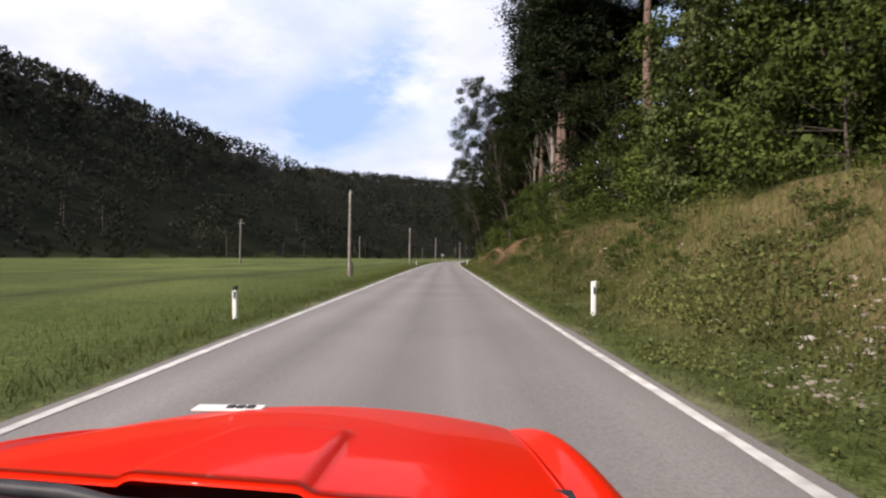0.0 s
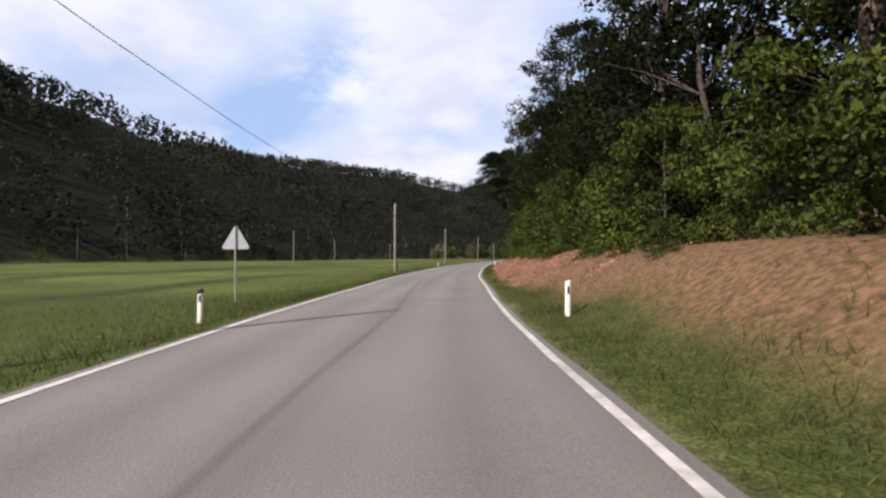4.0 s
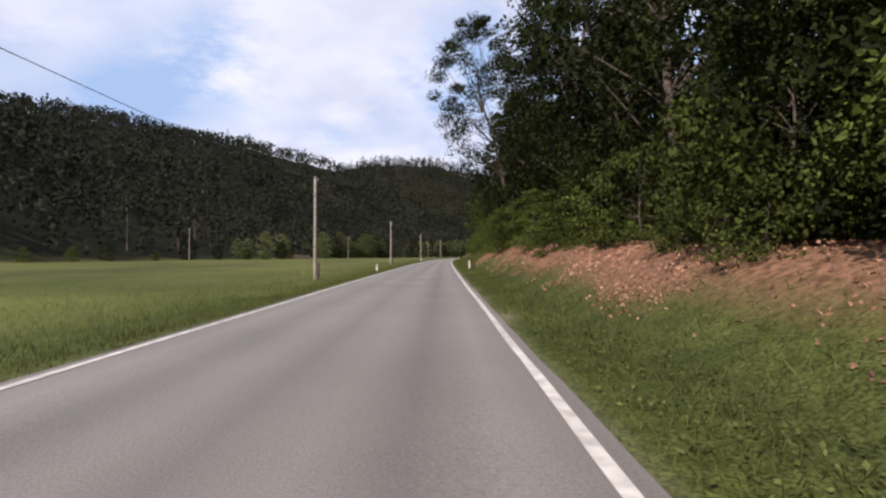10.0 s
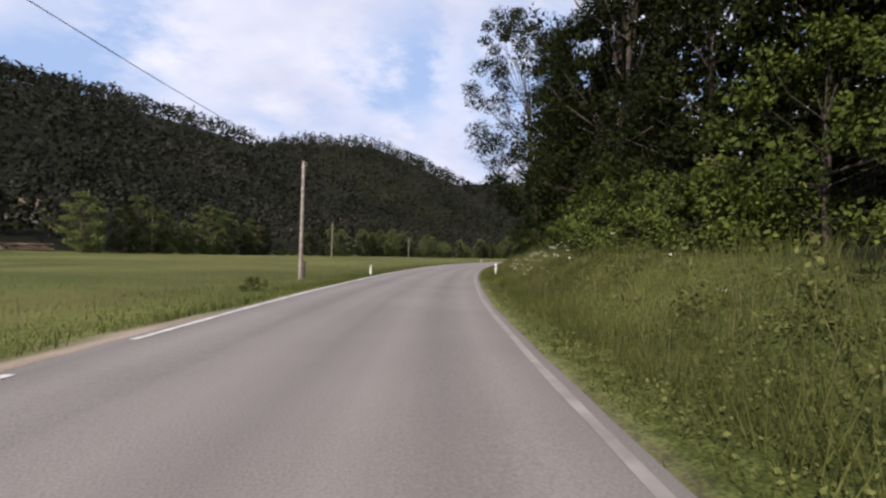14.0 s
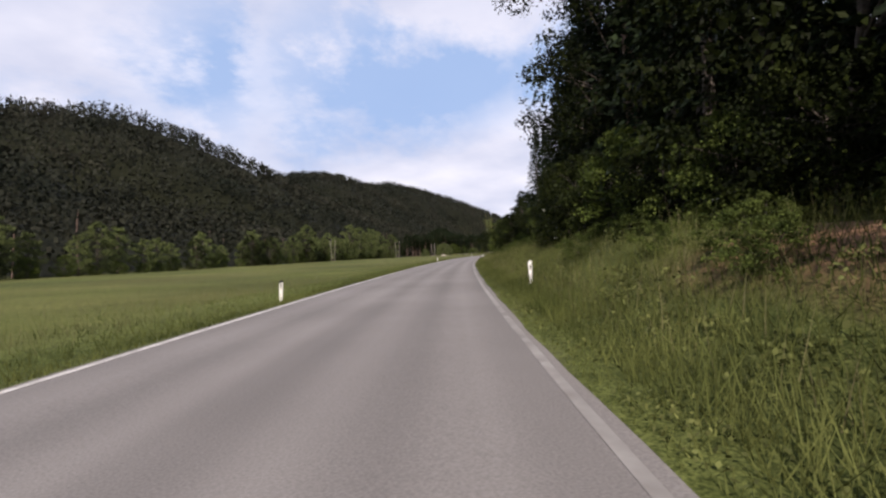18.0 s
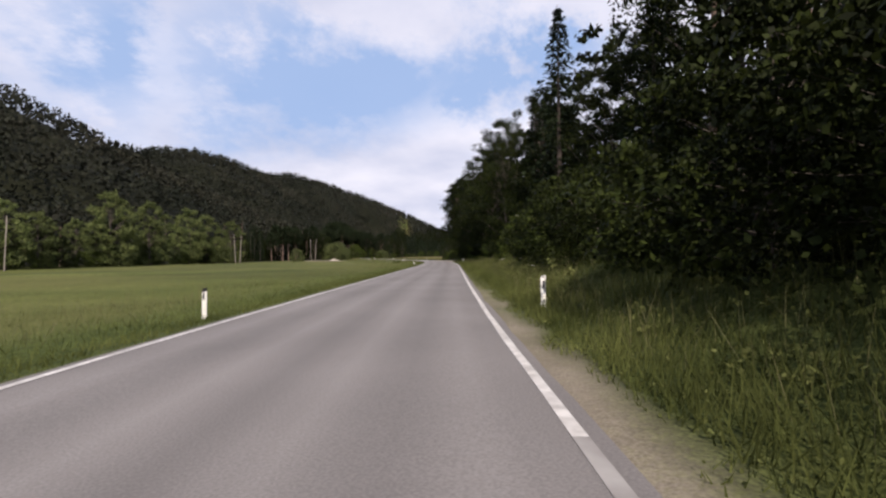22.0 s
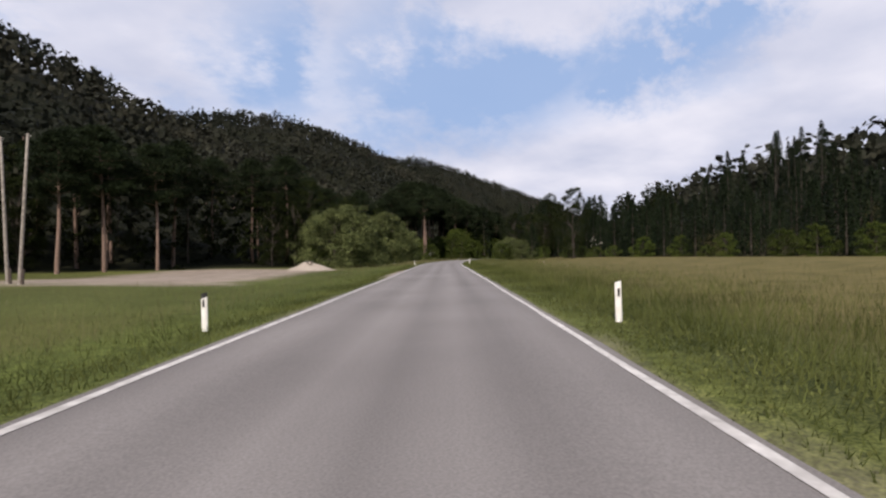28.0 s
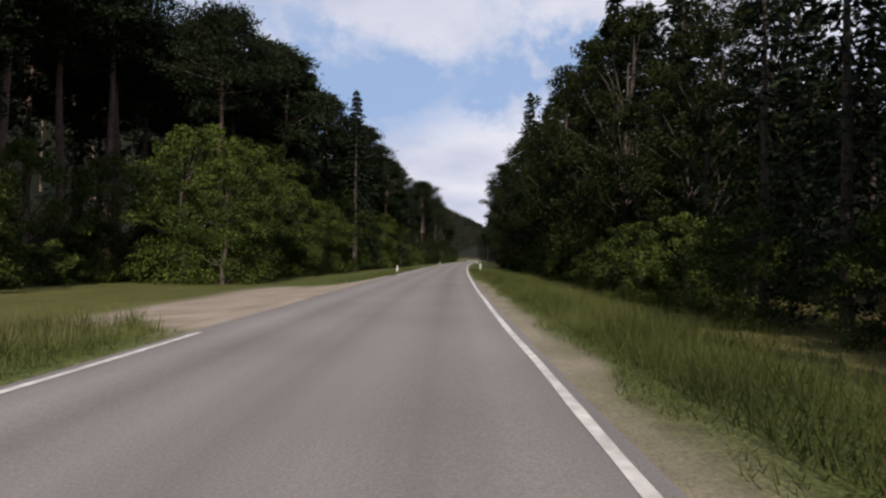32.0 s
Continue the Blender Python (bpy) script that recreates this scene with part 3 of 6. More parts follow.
def build_ground():
    s = np.arange(S0, S1 - 1, 1.5)
    d = np.concatenate([-np.geomspace(60, 2.9, 36), [-2.5, 0, 2.5], np.geomspace(2.9, 60, 36)])
    gs, gd = np.meshgrid(s, d, indexing="ij")
    x, y = place(gs, gd)
    z = ground_z(gs, gd, x, y)
    v1 = np.stack([x, y, z], -1).reshape(-1, 3)
    a, b = gs.shape
    i = np.arange(a * b).reshape(a, b)
    f1 = np.stack([i[:-1, :-1], i[:-1, 1:], i[1:, 1:], i[1:, :-1]], -1).reshape(-1, 4)
    # the wide country round it
    xs, ys = np.arange(-1500, 3000, 15.0), np.arange(-900, 3300, 15.0)
    gx, gy = np.meshgrid(xs, ys, indexing="ij")
    s2, d2 = nearest(gx.ravel(), gy.ravel())
    z2 = ground_z(s2, d2, gx.ravel(), gy.ravel())
    inside = (np.abs(d2) < 50) & (s2 > S0 + 5) & (s2 < S1 - 8)
    z2 = np.where(inside, z2 - 3.0, z2 - 0.15)
    v2 = np.stack([gx.ravel(), gy.ravel(), z2], 1)
    a, b = gx.shape
    i = np.arange(a * b).reshape(a, b)
    f2 = np.stack([i[:-1, :-1], i[1:, :-1], i[1:, 1:], i[:-1, 1:]], -1).reshape(-1, 4)
    keep = ~((np.abs(d2) < 36) & (s2 > S0 + 10) & (s2 < S1 - 12))[f2].all(1)
    v, f = joined([(v1, f1), (v2, f2[keep])])
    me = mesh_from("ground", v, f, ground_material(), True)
    ss, dd = np.concatenate([gs.ravel(), s2]), np.concatenate([gd.ravel(), d2])
    e = left_edge(ss)
    jig = 1.5 * wobble(v[:, 0], v[:, 1], 3.0)
    straw = 0.5 * ease(-dd, 5, 9) * (dd < 0) * (0.5 + 0.5 * wobble(v[:, 0], v[:, 1], 14)) * ease(ss, st(9), st(13))
    straw = np.where((dd > 5) & (ss > 986), ease(dd, 4.5, 9), straw)
    bare = (ss > st(4.5)) & (ss < st(6.7))
    leaves = ease(dd + jig * 0.3 + 0.5 * bare - 0.8 * (ss > st(8.9)) - 0.15 * ((ss > st(6.7)) & (ss <= st(8.9))) + 0.5 * ((ss > st(4.6)) & (ss < st(6.5))), 3.9, 4.9) * (dd > 0) * ease(dd, 13, 10) * np.interp(ss, st([0, 0.5, 0.9, 3.2, 3.6, 4.4, 4.9, 6.6, 6.9, 7.6, 8, 8.8, 9.4, 9.8, 10.8, 11.5, 12.1]), [0.22, 0.42, 0.8, 0.6, 0.6, 0.7, 1, 1, 0.85, 0.7, 0.95, 0.8, 0.05, 0.9, 0.95, 0.7, 0])
    leaves = np.maximum(leaves, 0.75 * ease(np.abs(ss - 670), 4.5, 1.5) * ease(np.abs(dd - 6.2 + 0.3 * jig), 1.3, 0.5))
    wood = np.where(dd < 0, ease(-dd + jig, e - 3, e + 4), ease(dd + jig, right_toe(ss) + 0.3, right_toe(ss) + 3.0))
    # floor's near-black colour stands in for the trees' shadow beside the lay-by
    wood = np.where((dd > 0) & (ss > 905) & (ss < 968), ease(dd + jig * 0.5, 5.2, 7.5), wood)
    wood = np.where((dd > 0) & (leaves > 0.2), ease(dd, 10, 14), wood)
    # in the open stretches the near-black floor paints the wood's inner shade
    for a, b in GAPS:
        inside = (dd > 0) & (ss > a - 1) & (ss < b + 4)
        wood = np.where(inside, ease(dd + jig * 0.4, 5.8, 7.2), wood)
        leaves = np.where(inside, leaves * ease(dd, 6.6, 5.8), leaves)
    # rough: ditch and verge growth, plus a painted shadow strip below the left wood
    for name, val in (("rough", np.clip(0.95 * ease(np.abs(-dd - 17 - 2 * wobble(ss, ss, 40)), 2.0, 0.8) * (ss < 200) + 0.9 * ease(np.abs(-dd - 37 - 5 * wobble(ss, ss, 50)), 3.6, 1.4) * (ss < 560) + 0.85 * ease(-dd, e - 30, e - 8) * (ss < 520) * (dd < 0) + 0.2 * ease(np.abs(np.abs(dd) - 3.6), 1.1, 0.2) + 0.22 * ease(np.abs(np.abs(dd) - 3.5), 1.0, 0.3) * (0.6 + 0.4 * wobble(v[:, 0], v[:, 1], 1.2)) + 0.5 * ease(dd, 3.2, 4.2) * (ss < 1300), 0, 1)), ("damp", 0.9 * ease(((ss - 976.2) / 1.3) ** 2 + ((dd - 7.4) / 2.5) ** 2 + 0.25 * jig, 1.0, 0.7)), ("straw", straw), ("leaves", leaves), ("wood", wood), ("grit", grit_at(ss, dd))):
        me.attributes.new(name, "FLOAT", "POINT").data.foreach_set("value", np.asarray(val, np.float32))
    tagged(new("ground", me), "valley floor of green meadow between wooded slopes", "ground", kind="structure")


build_ground()


def ribbon(name, s, d0, d1, z, material, cols=2, uv=False):
    s = np.asarray(s, float)
    d0, d1, z = np.broadcast_to(d0, s.shape), np.broadcast_to(d1, s.shape), np.broadcast_to(z, s.shape)
    k = np.linspace(0, 1, cols)
    dd = d0[:, None] + (d1 - d0)[:, None] * k
    ss = np.repeat(s[:, None], cols, 1)
    x, y = place(ss, dd)
    crown = 0.03 * (1 - (dd / 2.9) ** 2)
    v = np.stack([x, y, z[:, None] + crown], -1).reshape(-1, 3)
    i = np.arange(len(s) * cols).reshape(len(s), cols)
    f = np.stack([i[:-1, :-1], i[:-1, 1:], i[1:, 1:], i[1:, :-1]], -1).reshape(-1, 4)
    me = mesh_from(name, v, f, material, True)
    if uv:
        lay = me.uv_layers.new(name="lane")
        flat = np.stack([dd.ravel(), ss.ravel()], 1)[f.ravel()]
        lay.data.foreach_set("uv", flat.astype(np.float32).ravel())
    return me


def build_road():
    s = np.arange(S0 + 1, S1 - 2, 1.0)
    fray = 0.18 + 0.04 * wobble(s, s * 0.3, 2.0)
    tagged(new("road", ribbon("road", s, -half_left(s) - fray, half_right(s) + fray, -0.03, ASPHALT, 9, True)), "grey worn asphalt of a narrow country road", "road", kind="structure")
    for side, gaps in ((-1, [(515.9, 517.0), (1207.5, 1234)]), (1, [(942, 980)])):
        keep = np.ones(len(s), bool)
        for a, b in gaps:
            keep &= ~((s > a) & (s < b))
        # the right-hand line is almost worn away along one stretch
        faded = (s > 512) & (s < 822) if side > 0 else np.zeros(len(s), bool)
        kind = keep.astype(int) * (1 + faded)
        runs = np.split(np.arange(len(s)), np.where(np.diff(kind) != 0)[0] + 1)
        for r in runs:
            if not keep[r[0]] or len(r) < 2:
                continue
            r = np.append(r, r[-1] + 1) if r[-1] + 1 < len(s) and keep[r[-1] + 1] else r
            q = s[r]
            c = (half_right(q) if side > 0 else -half_left(q)) + 0.02 * wobble(q, q, 5.0)
            w = 0.055 + 0.008 * wobble(q, q * 2, 1.3)
            paint, text = (PAINT_FADED, "faded dirty edge line almost worn off the asphalt") if faded[r[0]] else (PAINT_LINE, "worn white edge line painted on the asphalt")
            tagged(new("edge_line", ribbon("edge_line", q, c - w, c + w, -0.024, paint)), text, "road marking", kind="structure")

    for s0, d0, s1, d1 in ((979.5, 2.1, 978.2, 2.6), (977.2, 1.9, 976.4, 2.5)):
        q = np.linspace(min(s0, s1), max(s0, s1), 14)
        c = np.interp(q, [min(s0, s1), max(s0, s1)], [d0, d1] if s0 < s1 else [d1, d0]) + 0.03 * wobble(q, q, 0.1)
        tagged(new("road_seam", ribbon("road_seam", q, c - 0.05, c + 0.05, -0.026, TAR)), "dark tar streak laid across the asphalt", "road seam", kind="structure")


build_road()

# ---- trees ----
RNG = np.random.default_rng(7)


def broadleaf_meshes(seed, tall, spread, clumps, leaves, size, low=0.25, material=LEAF, stem=0.016, slim=0.62, bark=BARK):
    """Trunk with limbs, and a crown of leaf clumps: leaves on each clump's outside, larger ones in its dark heart."""
    r = np.random.default_rng(seed)
    bend = r.normal(size=(6, 2)) * 0.012 * tall
    line = [(bend[:i, 0].sum(), bend[:i, 1].sum(), tall * 0.16 * i) for i in range(6)]
    pieces = [tube(line, [tall * stem * (1.2 - 0.2 * i) for i in range(6)])]
    c, face, heart, big = [], [], [], []
    for k in range(clumps):
        u, w = low + (1 - low) * (k + r.random()) / clumps, r.uniform(0, 2 * np.pi)
        rad = spread * math.sin(math.pi * min(max((u - low) / (1 - low) * 0.8 + 0.16, 0), 1)) ** 0.7 * math.sqrt(r.uniform(0.1, 1.0))
        ball = spread * r.uniform(0.17, 0.3) * (1.15 - 0.5 * u)
        p = np.array((rad * math.cos(w), rad * math.sin(w), max(u * tall - 0.4 * ball, 0.3 * ball)))
        root = np.array(line[min(int(u * 5.0), 5)]) * (1, 1, 0.9)
        if k % 3 == 0:
            mid = (root + p) / 2 + r.normal(size=3) * 0.02 * tall
            pieces.append(tube([root, mid, p], [tall * stem * 0.3, tall * stem * 0.2, tall * stem * 0.05], 4))
        n = r.normal(size=(leaves, 3))
        n /= np.linalg.norm(n, axis=1)[:, None]
        c.append(p + n * ball * np.array((1, 1, 0.62)) * r.uniform(0.55, 1.12, leaves)[:, None])
        face.append(n + (0, 0, 0.6))
        heart.append(p + r.normal(size=(14, 3)) * 0.3 * ball)
        big.append(np.full(14, min(ball * 0.5, size * 1.5)))
    trunk = mesh_from("trunk", *joined(pieces), bark, True)
    c, face, heart, big = (np.concatenate(q) for q in (c, face, heart, big))
    ok = c[:, 2] > 0.05
    v1, f1 = leaf_cards(r, c[ok], size, size * slim, facing=face[ok] * 1.3)
    v2, f2 = leaf_cards(r, heart, 1.0, 0.8)
    mid = np.repeat(heart, 4, 0)
    v2 = mid + (v2 - mid) * np.repeat(big, 4)[:, None]
    crown = mesh_from("crown", *joined([(v1, f1), (v2, f2)]), material)
    return trunk, crown


def pine_meshes(seed, tall, bare=0.5, wide=0.2):
    r = np.random.default_rng(seed)
    lean = r.normal(size=2) * 0.03
    line = [(lean[0] * h * h / tall + 0.1 * math.sin(h * 0.4 + seed), lean[1] * h * h / tall, h) for h in np.linspace(0, tall * 0.97, 9)]
    pieces = [tube(line, np.linspace(tall * 0.015, tall * 0.003, 9), 8)]
    c, al = [], []
    for k in range(40):
        u = bare + (1 - bare) * (k / 40) ** 0.85
        w = k * 2.4 + r.uniform(-0.5, 0.5)
        reach = tall * wide * math.sin(math.pi * (0.25 + 0.7 * (u - bare) / (1 - bare))) * r.uniform(0.55, 1.15)
        i = u * 8
        root = np.array(line[int(i)]) + (np.array(line[min(int(i) + 1, 8)]) - line[int(i)]) * (i % 1)
        tip = root + (reach * math.cos(w), reach * math.sin(w), reach * r.uniform(-0.05, 0.45))
        pieces.append(tube([root, (root + tip) / 2 + (0, 0, -0.04 * reach), tip], [0.05, 0.035, 0.012], 4))
        for j in range(5):
            q = root + (tip - root) * r.uniform(0.5, 1.05) + r.normal(size=3) * reach * 0.1
            pts = q + r.normal(size=(95, 3)) * np.array((0.45, 0.45, 0.17)) * (tall / 17)
            c.append(pts)
            d = pts - q + (0, 0, 0.1)
            al.append(d / (np.linalg.norm(d, axis=1)[:, None] + 1e-6))
    trunk = mesh_from("trunk", *joined(pieces), BARK_PINE, True)
    crown = mesh_from("crown", *leaf_cards(r, np.concatenate(c), 0.34, 0.13, along=np.concatenate(al)), NEEDLE_PINE)
    return trunk, crown


def spruce_meshes(seed, tall, low=0.06, wide=0.19):
    r = np.random.default_rng(seed)
    trunk = mesh_from("trunk", *tube([(0, 0, h) for h in np.linspace(0, tall, 5)], np.linspace(tall * 0.013, 0.02, 5), 7), BARK, True)
    c, al = [], []
    layers = 30
    for k in range(layers):
        u = low + (1 - low) * (k / layers) ** 0.9
        reach = tall * wide * (1 - u) ** 0.8 + 0.12
        for j in range(8):
            w = k * 1.1 + j * math.pi / 4 + r.uniform(-0.3, 0.3)
            e = reach * r.uniform(0.7, 1.12)
            t = r.uniform(0.12, 1.0, 12)
            droop = -0.35 * e * t ** 1.5 + 0.12 * e * t
            sway = r.normal(size=12) * 0.12 * e
            pts = np.stack([t * e * math.cos(w) - sway * math.sin(w), t * e * math.sin(w) + sway * math.cos(w), u * tall + droop + r.normal(size=12) * 0.1], 1)
            c.append(pts)
            al.append(np.tile((math.cos(w), math.sin(w), -0.45), (12, 1)))
    crown = mesh_from("crown", *leaf_cards(r, np.concatenate(c), 0.42, 0.17, up=1.0, along=np.concatenate(al)), NEEDLE)
    return trunk, crown


def tree_kind(name, meshes, label, category="tree"):
    """A first tree, to be copied."""
    root = tagged(new(name), label, category)
    part("trunk", meshes[0], root)
    part("crown", meshes[1], root)
    return root


KINDS = {
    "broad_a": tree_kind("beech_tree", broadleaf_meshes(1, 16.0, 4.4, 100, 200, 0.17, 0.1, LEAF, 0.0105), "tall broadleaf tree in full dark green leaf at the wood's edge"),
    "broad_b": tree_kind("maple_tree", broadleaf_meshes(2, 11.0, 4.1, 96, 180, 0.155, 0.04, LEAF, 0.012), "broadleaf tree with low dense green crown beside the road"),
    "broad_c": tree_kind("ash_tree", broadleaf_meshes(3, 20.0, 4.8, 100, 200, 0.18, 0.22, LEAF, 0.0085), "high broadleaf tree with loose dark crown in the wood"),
    "light_a": tree_kind("broadleaf_tree", broadleaf_meshes(9, 14.0, 4.6, 90, 90, 0.3, 0.06, SUNLIT_LEAF), "sunlit light green tree at the edge of the meadow"),
    "broad_d": tree_kind("hornbeam_tree", broadleaf_meshes(14, 10.0, 3.9, 96, 180, 0.155, 0.03, HAZEL), "dense green hornbeam tree with branches down to the ground"),
    "birch": tree_kind("birch_tree", broadleaf_meshes(15, 18.0, 3.0, 60, 140, 0.16, 0.5, LEAF, 0.0075, 0.62, BARK_PALE), "slender tree with a long pale bare trunk at the wood's edge"),
    "willow": tree_kind("willow_bush", broadleaf_meshes(10, 6.6, 4.0, 110, 150, 0.19, 0.02, WILLOW, 0.012, 0.3), "dense grey green willow bush by the road", "bush"),
    "bush_a": tree_kind("bush", broadleaf_meshes(4, 3.6, 2.3, 54, 110, 0.125, 0.03, LEAF_LIGHT, 0.01), "rounded bright green bush at the foot of the wood", "bush"),
    "bush_b": tree_kind("hazel_bush", broadleaf_meshes(5, 5.6, 2.9, 76, 140, 0.135, 0.02, HAZEL, 0.01), "large ragged green hazel bush on the roadside bank", "bush"),
    "bush_d": tree_kind("dark_bush", broadleaf_meshes(16, 5.0, 3.0, 76, 140, 0.135, 0.02, LEAF, 0.01), "dense bush with the wood's shade in its dark leaf colour", "bush"),
    "bush_c": tree_kind("shrub", broadleaf_meshes(6, 2.2, 1.8, 40, 90, 0.1, 0.03, LEAF_LIGHT, 0.01), "low leafy shrub on the roadside bank", "shrub"),
    "pine_a": tree_kind("pine_tree", pine_meshes(11, 20.0), "tall pine with bare reddish trunk and flat dark crown"),
    "pine_b": tree_kind("pine_tree", pine_meshes(12, 25.0, 0.62), "very tall pine with a long bare trunk"),
    "pine_c": tree_kind("pine_tree", pine_meshes(13, 17.5, 0.46, 0.33), "lone pine with spreading dark branches from mid height"),
    "spruce_a": tree_kind("spruce_tree", spruce_meshes(21, 20.0), "dark spruce with drooping branches down to the ground"),
    "spruce_b": tree_kind("young_spruce", spruce_meshes(22, 14.0, 0.03, 0.28), "young dark green spruce with a pointed top"),
}
USED = set()


def plant(kind, s, d, scale=1.0, label="", group="", sink=0.15, turn=None):
    x, y, z = at(s, d, -sink)
    m = pose(x, y, z, 0, 0, RNG.uniform(0, 360) if turn is None else turn)
    first = KINDS[kind]
    m = m @ Matrix.Diagonal((scale * RNG.uniform(0.92, 1.08), scale * RNG.uniform(0.92, 1.08), scale, 1))
    if kind not in USED:
        USED.add(kind)
        ob = first
    else:
        ob = copy_thing(first, Matrix.Identity(4))
    ob.matrix_basis = m
    return tagged(ob, label, group=group)


BEHIND = []


def behind(s, d, scale):
    BEHIND.append((*at(s, d, -0.3), scale, RNG.uniform(0, 6.28)))


def hidden_wood():
    """Trees standing behind the first row, too many to tell apart."""
    made = broadleaf_meshes(8, 18.0, 5.2, 32, 18, 0.72, 0.06)[1]
    v = np.empty(len(made.vertices) * 3, np.float32)
    made.vertices.foreach_get("co", v)
    v = v.reshape(-1, 3)
    out = []
    for x, y, z, q, w in BEHIND:
        c, s = math.cos(w) * q, math.sin(w) * q
        out.append(np.stack([v[:, 0] * c - v[:, 1] * s + x, v[:, 0] * s + v[:, 1] * c + y, v[:, 2] * q + z], 1))
    f = np.arange(len(v) * len(out)).reshape(-1, 4)
    bpy.data.meshes.remove(made)
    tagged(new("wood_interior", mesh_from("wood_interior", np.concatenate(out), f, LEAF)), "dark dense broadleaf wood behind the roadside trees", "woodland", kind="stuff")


def right_wood():
    """The wood along the right side: shrubs at its foot, then rows of trees up the slope."""
    g1, g2 = "bushes along the wood's edge", "trees of the roadside wood"
    for s in np.arange(-4, 955, 3.0):
        toe = float(right_toe(s))
        k = RNG.choice(["bush_a", "bush_b", "bush_c", "bush_d"], p=[0.25, 0.6, 0.15, 0.0] if s < st(15.3) else [0.08, 0.22, 0.1, 0.6])
        near = 0.4 if s < st(7.7) else -0.8 if 722 < s < 850 else 0.5
        if in_gap(s):
            if k != "bush_c":
                continue
            near = -0.4
        plant(k, s + RNG.uniform(-1, 1), toe + near + RNG.uniform(0, 1.3), RNG.uniform(0.8, 1.1) * (0.95 if s < 130 else 0.8 if s < st(15) else 0.8), group=g1)
    for s in np.arange(st(18.7), st(23.3), 4.0):
        plant(RNG.choice(["bush_d", "bush_b", "bush_d"]), s, float(right_toe(s)) + RNG.uniform(3, 9), RNG.uniform(0.7, 1.0), group=g1)
    names = ["broad_a", "broad_b", "broad_c", "pine_a", "pine_b", "spruce_a"]
    for row, (gap, d0, d1) in enumerate(((5.2, 2.6, 4.2), (6.4, 6.5, 9.5), (11.0, 12, 18))):
        for s in np.arange(-6, 964, gap):
            toe = float(right_toe(s))
            if s < st(3.2):
                p = [0.12, 0.1, 0.1, 0.38, 0.3, 0.0]
            elif s < st(7.2):
                p = [0.3, 0.35, 0.15, 0.15, 0.05, 0.0]
            elif s < st(15):
                p = [0.45, 0.4, 0.15, 0.0, 0.0, 0.0]
            elif s < st(18.6):
                p = [0.15, 0.1, 0.05, 0.0, 0.0, 0.7]
            elif s < st(24):
                p = [0.35, 0.2, 0.2, 0.0, 0.05, 0.2]
            else:
                p = [0.5, 0.2, 0.2, 0.05, 0.0, 0.05]
            kind = RNG.choice(names, p=p)
            back = 9.0 if st(18.9) < s < st(21.6) else 0.0
            near = -1.0 if 40 < s < 125 or 350 < s < 410 or 530 < s < 570 else 1.2 if 412 < s < 458 else 2.2 if st(21.6) < s < st(23.1) else -2.4 if 878 < s < 950 else 0.0
            if s > 940 and row == 2:
                continue
            if st(20) < s < st(22.3) and kind == "spruce_a":
                kind = "broad_b"
            if row == 0 and 845 < s < 950 and str(kind).startswith("pine"):
                kind = "broad_a"
            q = RNG.uniform(0.85, 1.12) * (0.72 if back else 0.8 if near > 2 else 0.9 if near > 0 else 1.0)
            d = toe + RNG.uniform(d0, d1) + back + near
            if in_gap(s) and row < 2:
                kind, d = ("broad_a" if s < 305 else "broad_c") if row == 0 else "spruce_a", d + 1.5
            if not row and kind == "broad_b" and RNG.random() < (0.32 if st(11.3) < s < 508 or 534 < s < st(15) else 0.04):
                kind = "broad_d"
            if row and s < 900 and kind in ("broad_a", "broad_b", "broad_c"):
                behind(s, d, q)
            else:
                plant(kind, s + RNG.uniform(-1.2, 1.2), d, q, group=g2)
    plant("broad_a", 840, 13.0, 1.15, "tall broadleaf tree rising above the slope's bushes", g2)
    # bushes that creep down the leafy bank
    for s in np.arange(float(st(4.3)), float(st(12)), 5.5):
        if in_gap(s):
            continue
        plant(RNG.choice(["bush_b", "bush_a", "bush_c"]), s + RNG.uniform(-2.5, 2.5), float(right_toe(s)) - RNG.uniform(0.0, 1.0), RNG.uniform(0.3, 0.62), "leafy hazel shoots hanging over the bank", g1)
    # trees that stand out along the edge
    for s, d, q, tip in ((112, 7.6, 1.05, 15), (136, 6.8, 1.05, 14), (146, 6.8, 0.95, 8), (243, 8.0, 1.0, 16), (249, 9.0, 1.05, 11), (62, 8.2, 1.0, 13), (72, 8.8, 1.0, 10), (404, 7.2, 0.95, 11), (552, 7.2, 0.95, 9), (941, 8.6, 0.9, 12)):
        ob = plant("pine_a" if 200 < s < 260 else "broad_c", s, d, q, "tall pine leaning out over the road" if 200 < s < 260 else "tall loose broadleaf tree leaning out over the road", g2)
        w = radians(heading(s))
        m = ob.matrix_basis.copy()
        spot = m.translation.copy()
        ob.matrix_basis = Matrix.Translation(spot) @ Matrix.Rotation(radians(-tip), 4, Vector((-math.sin(w), math.cos(w), 0))) @ Matrix.Translation(-spot) @ m
    plant("light_a", 15.5, 8.8, 0.5, "big bright leafy bush bulging over the bank", g1, 0.9)
    for s0, s1, n in ((2, 40, 22), (238, 292, 16), (420, 445, 6), (42, 120, 26), (330, 350, 6), (640, 690, 22), (700, 735, 24), (735, 830, 30), (850, 900, 16), (float(st(7)) + 5, float(st(7)) + 24, 9)):
        for k in range(n):
            s = RNG.uniform(s0, s1)
            plant("bush_c", s, RNG.uniform(4.9, 7.6) + (0.5 if s > 600 else 0.0), RNG.uniform(0.22, 0.5), "low bramble growing on the roadside bank", "brambles on the bank", 0.1)
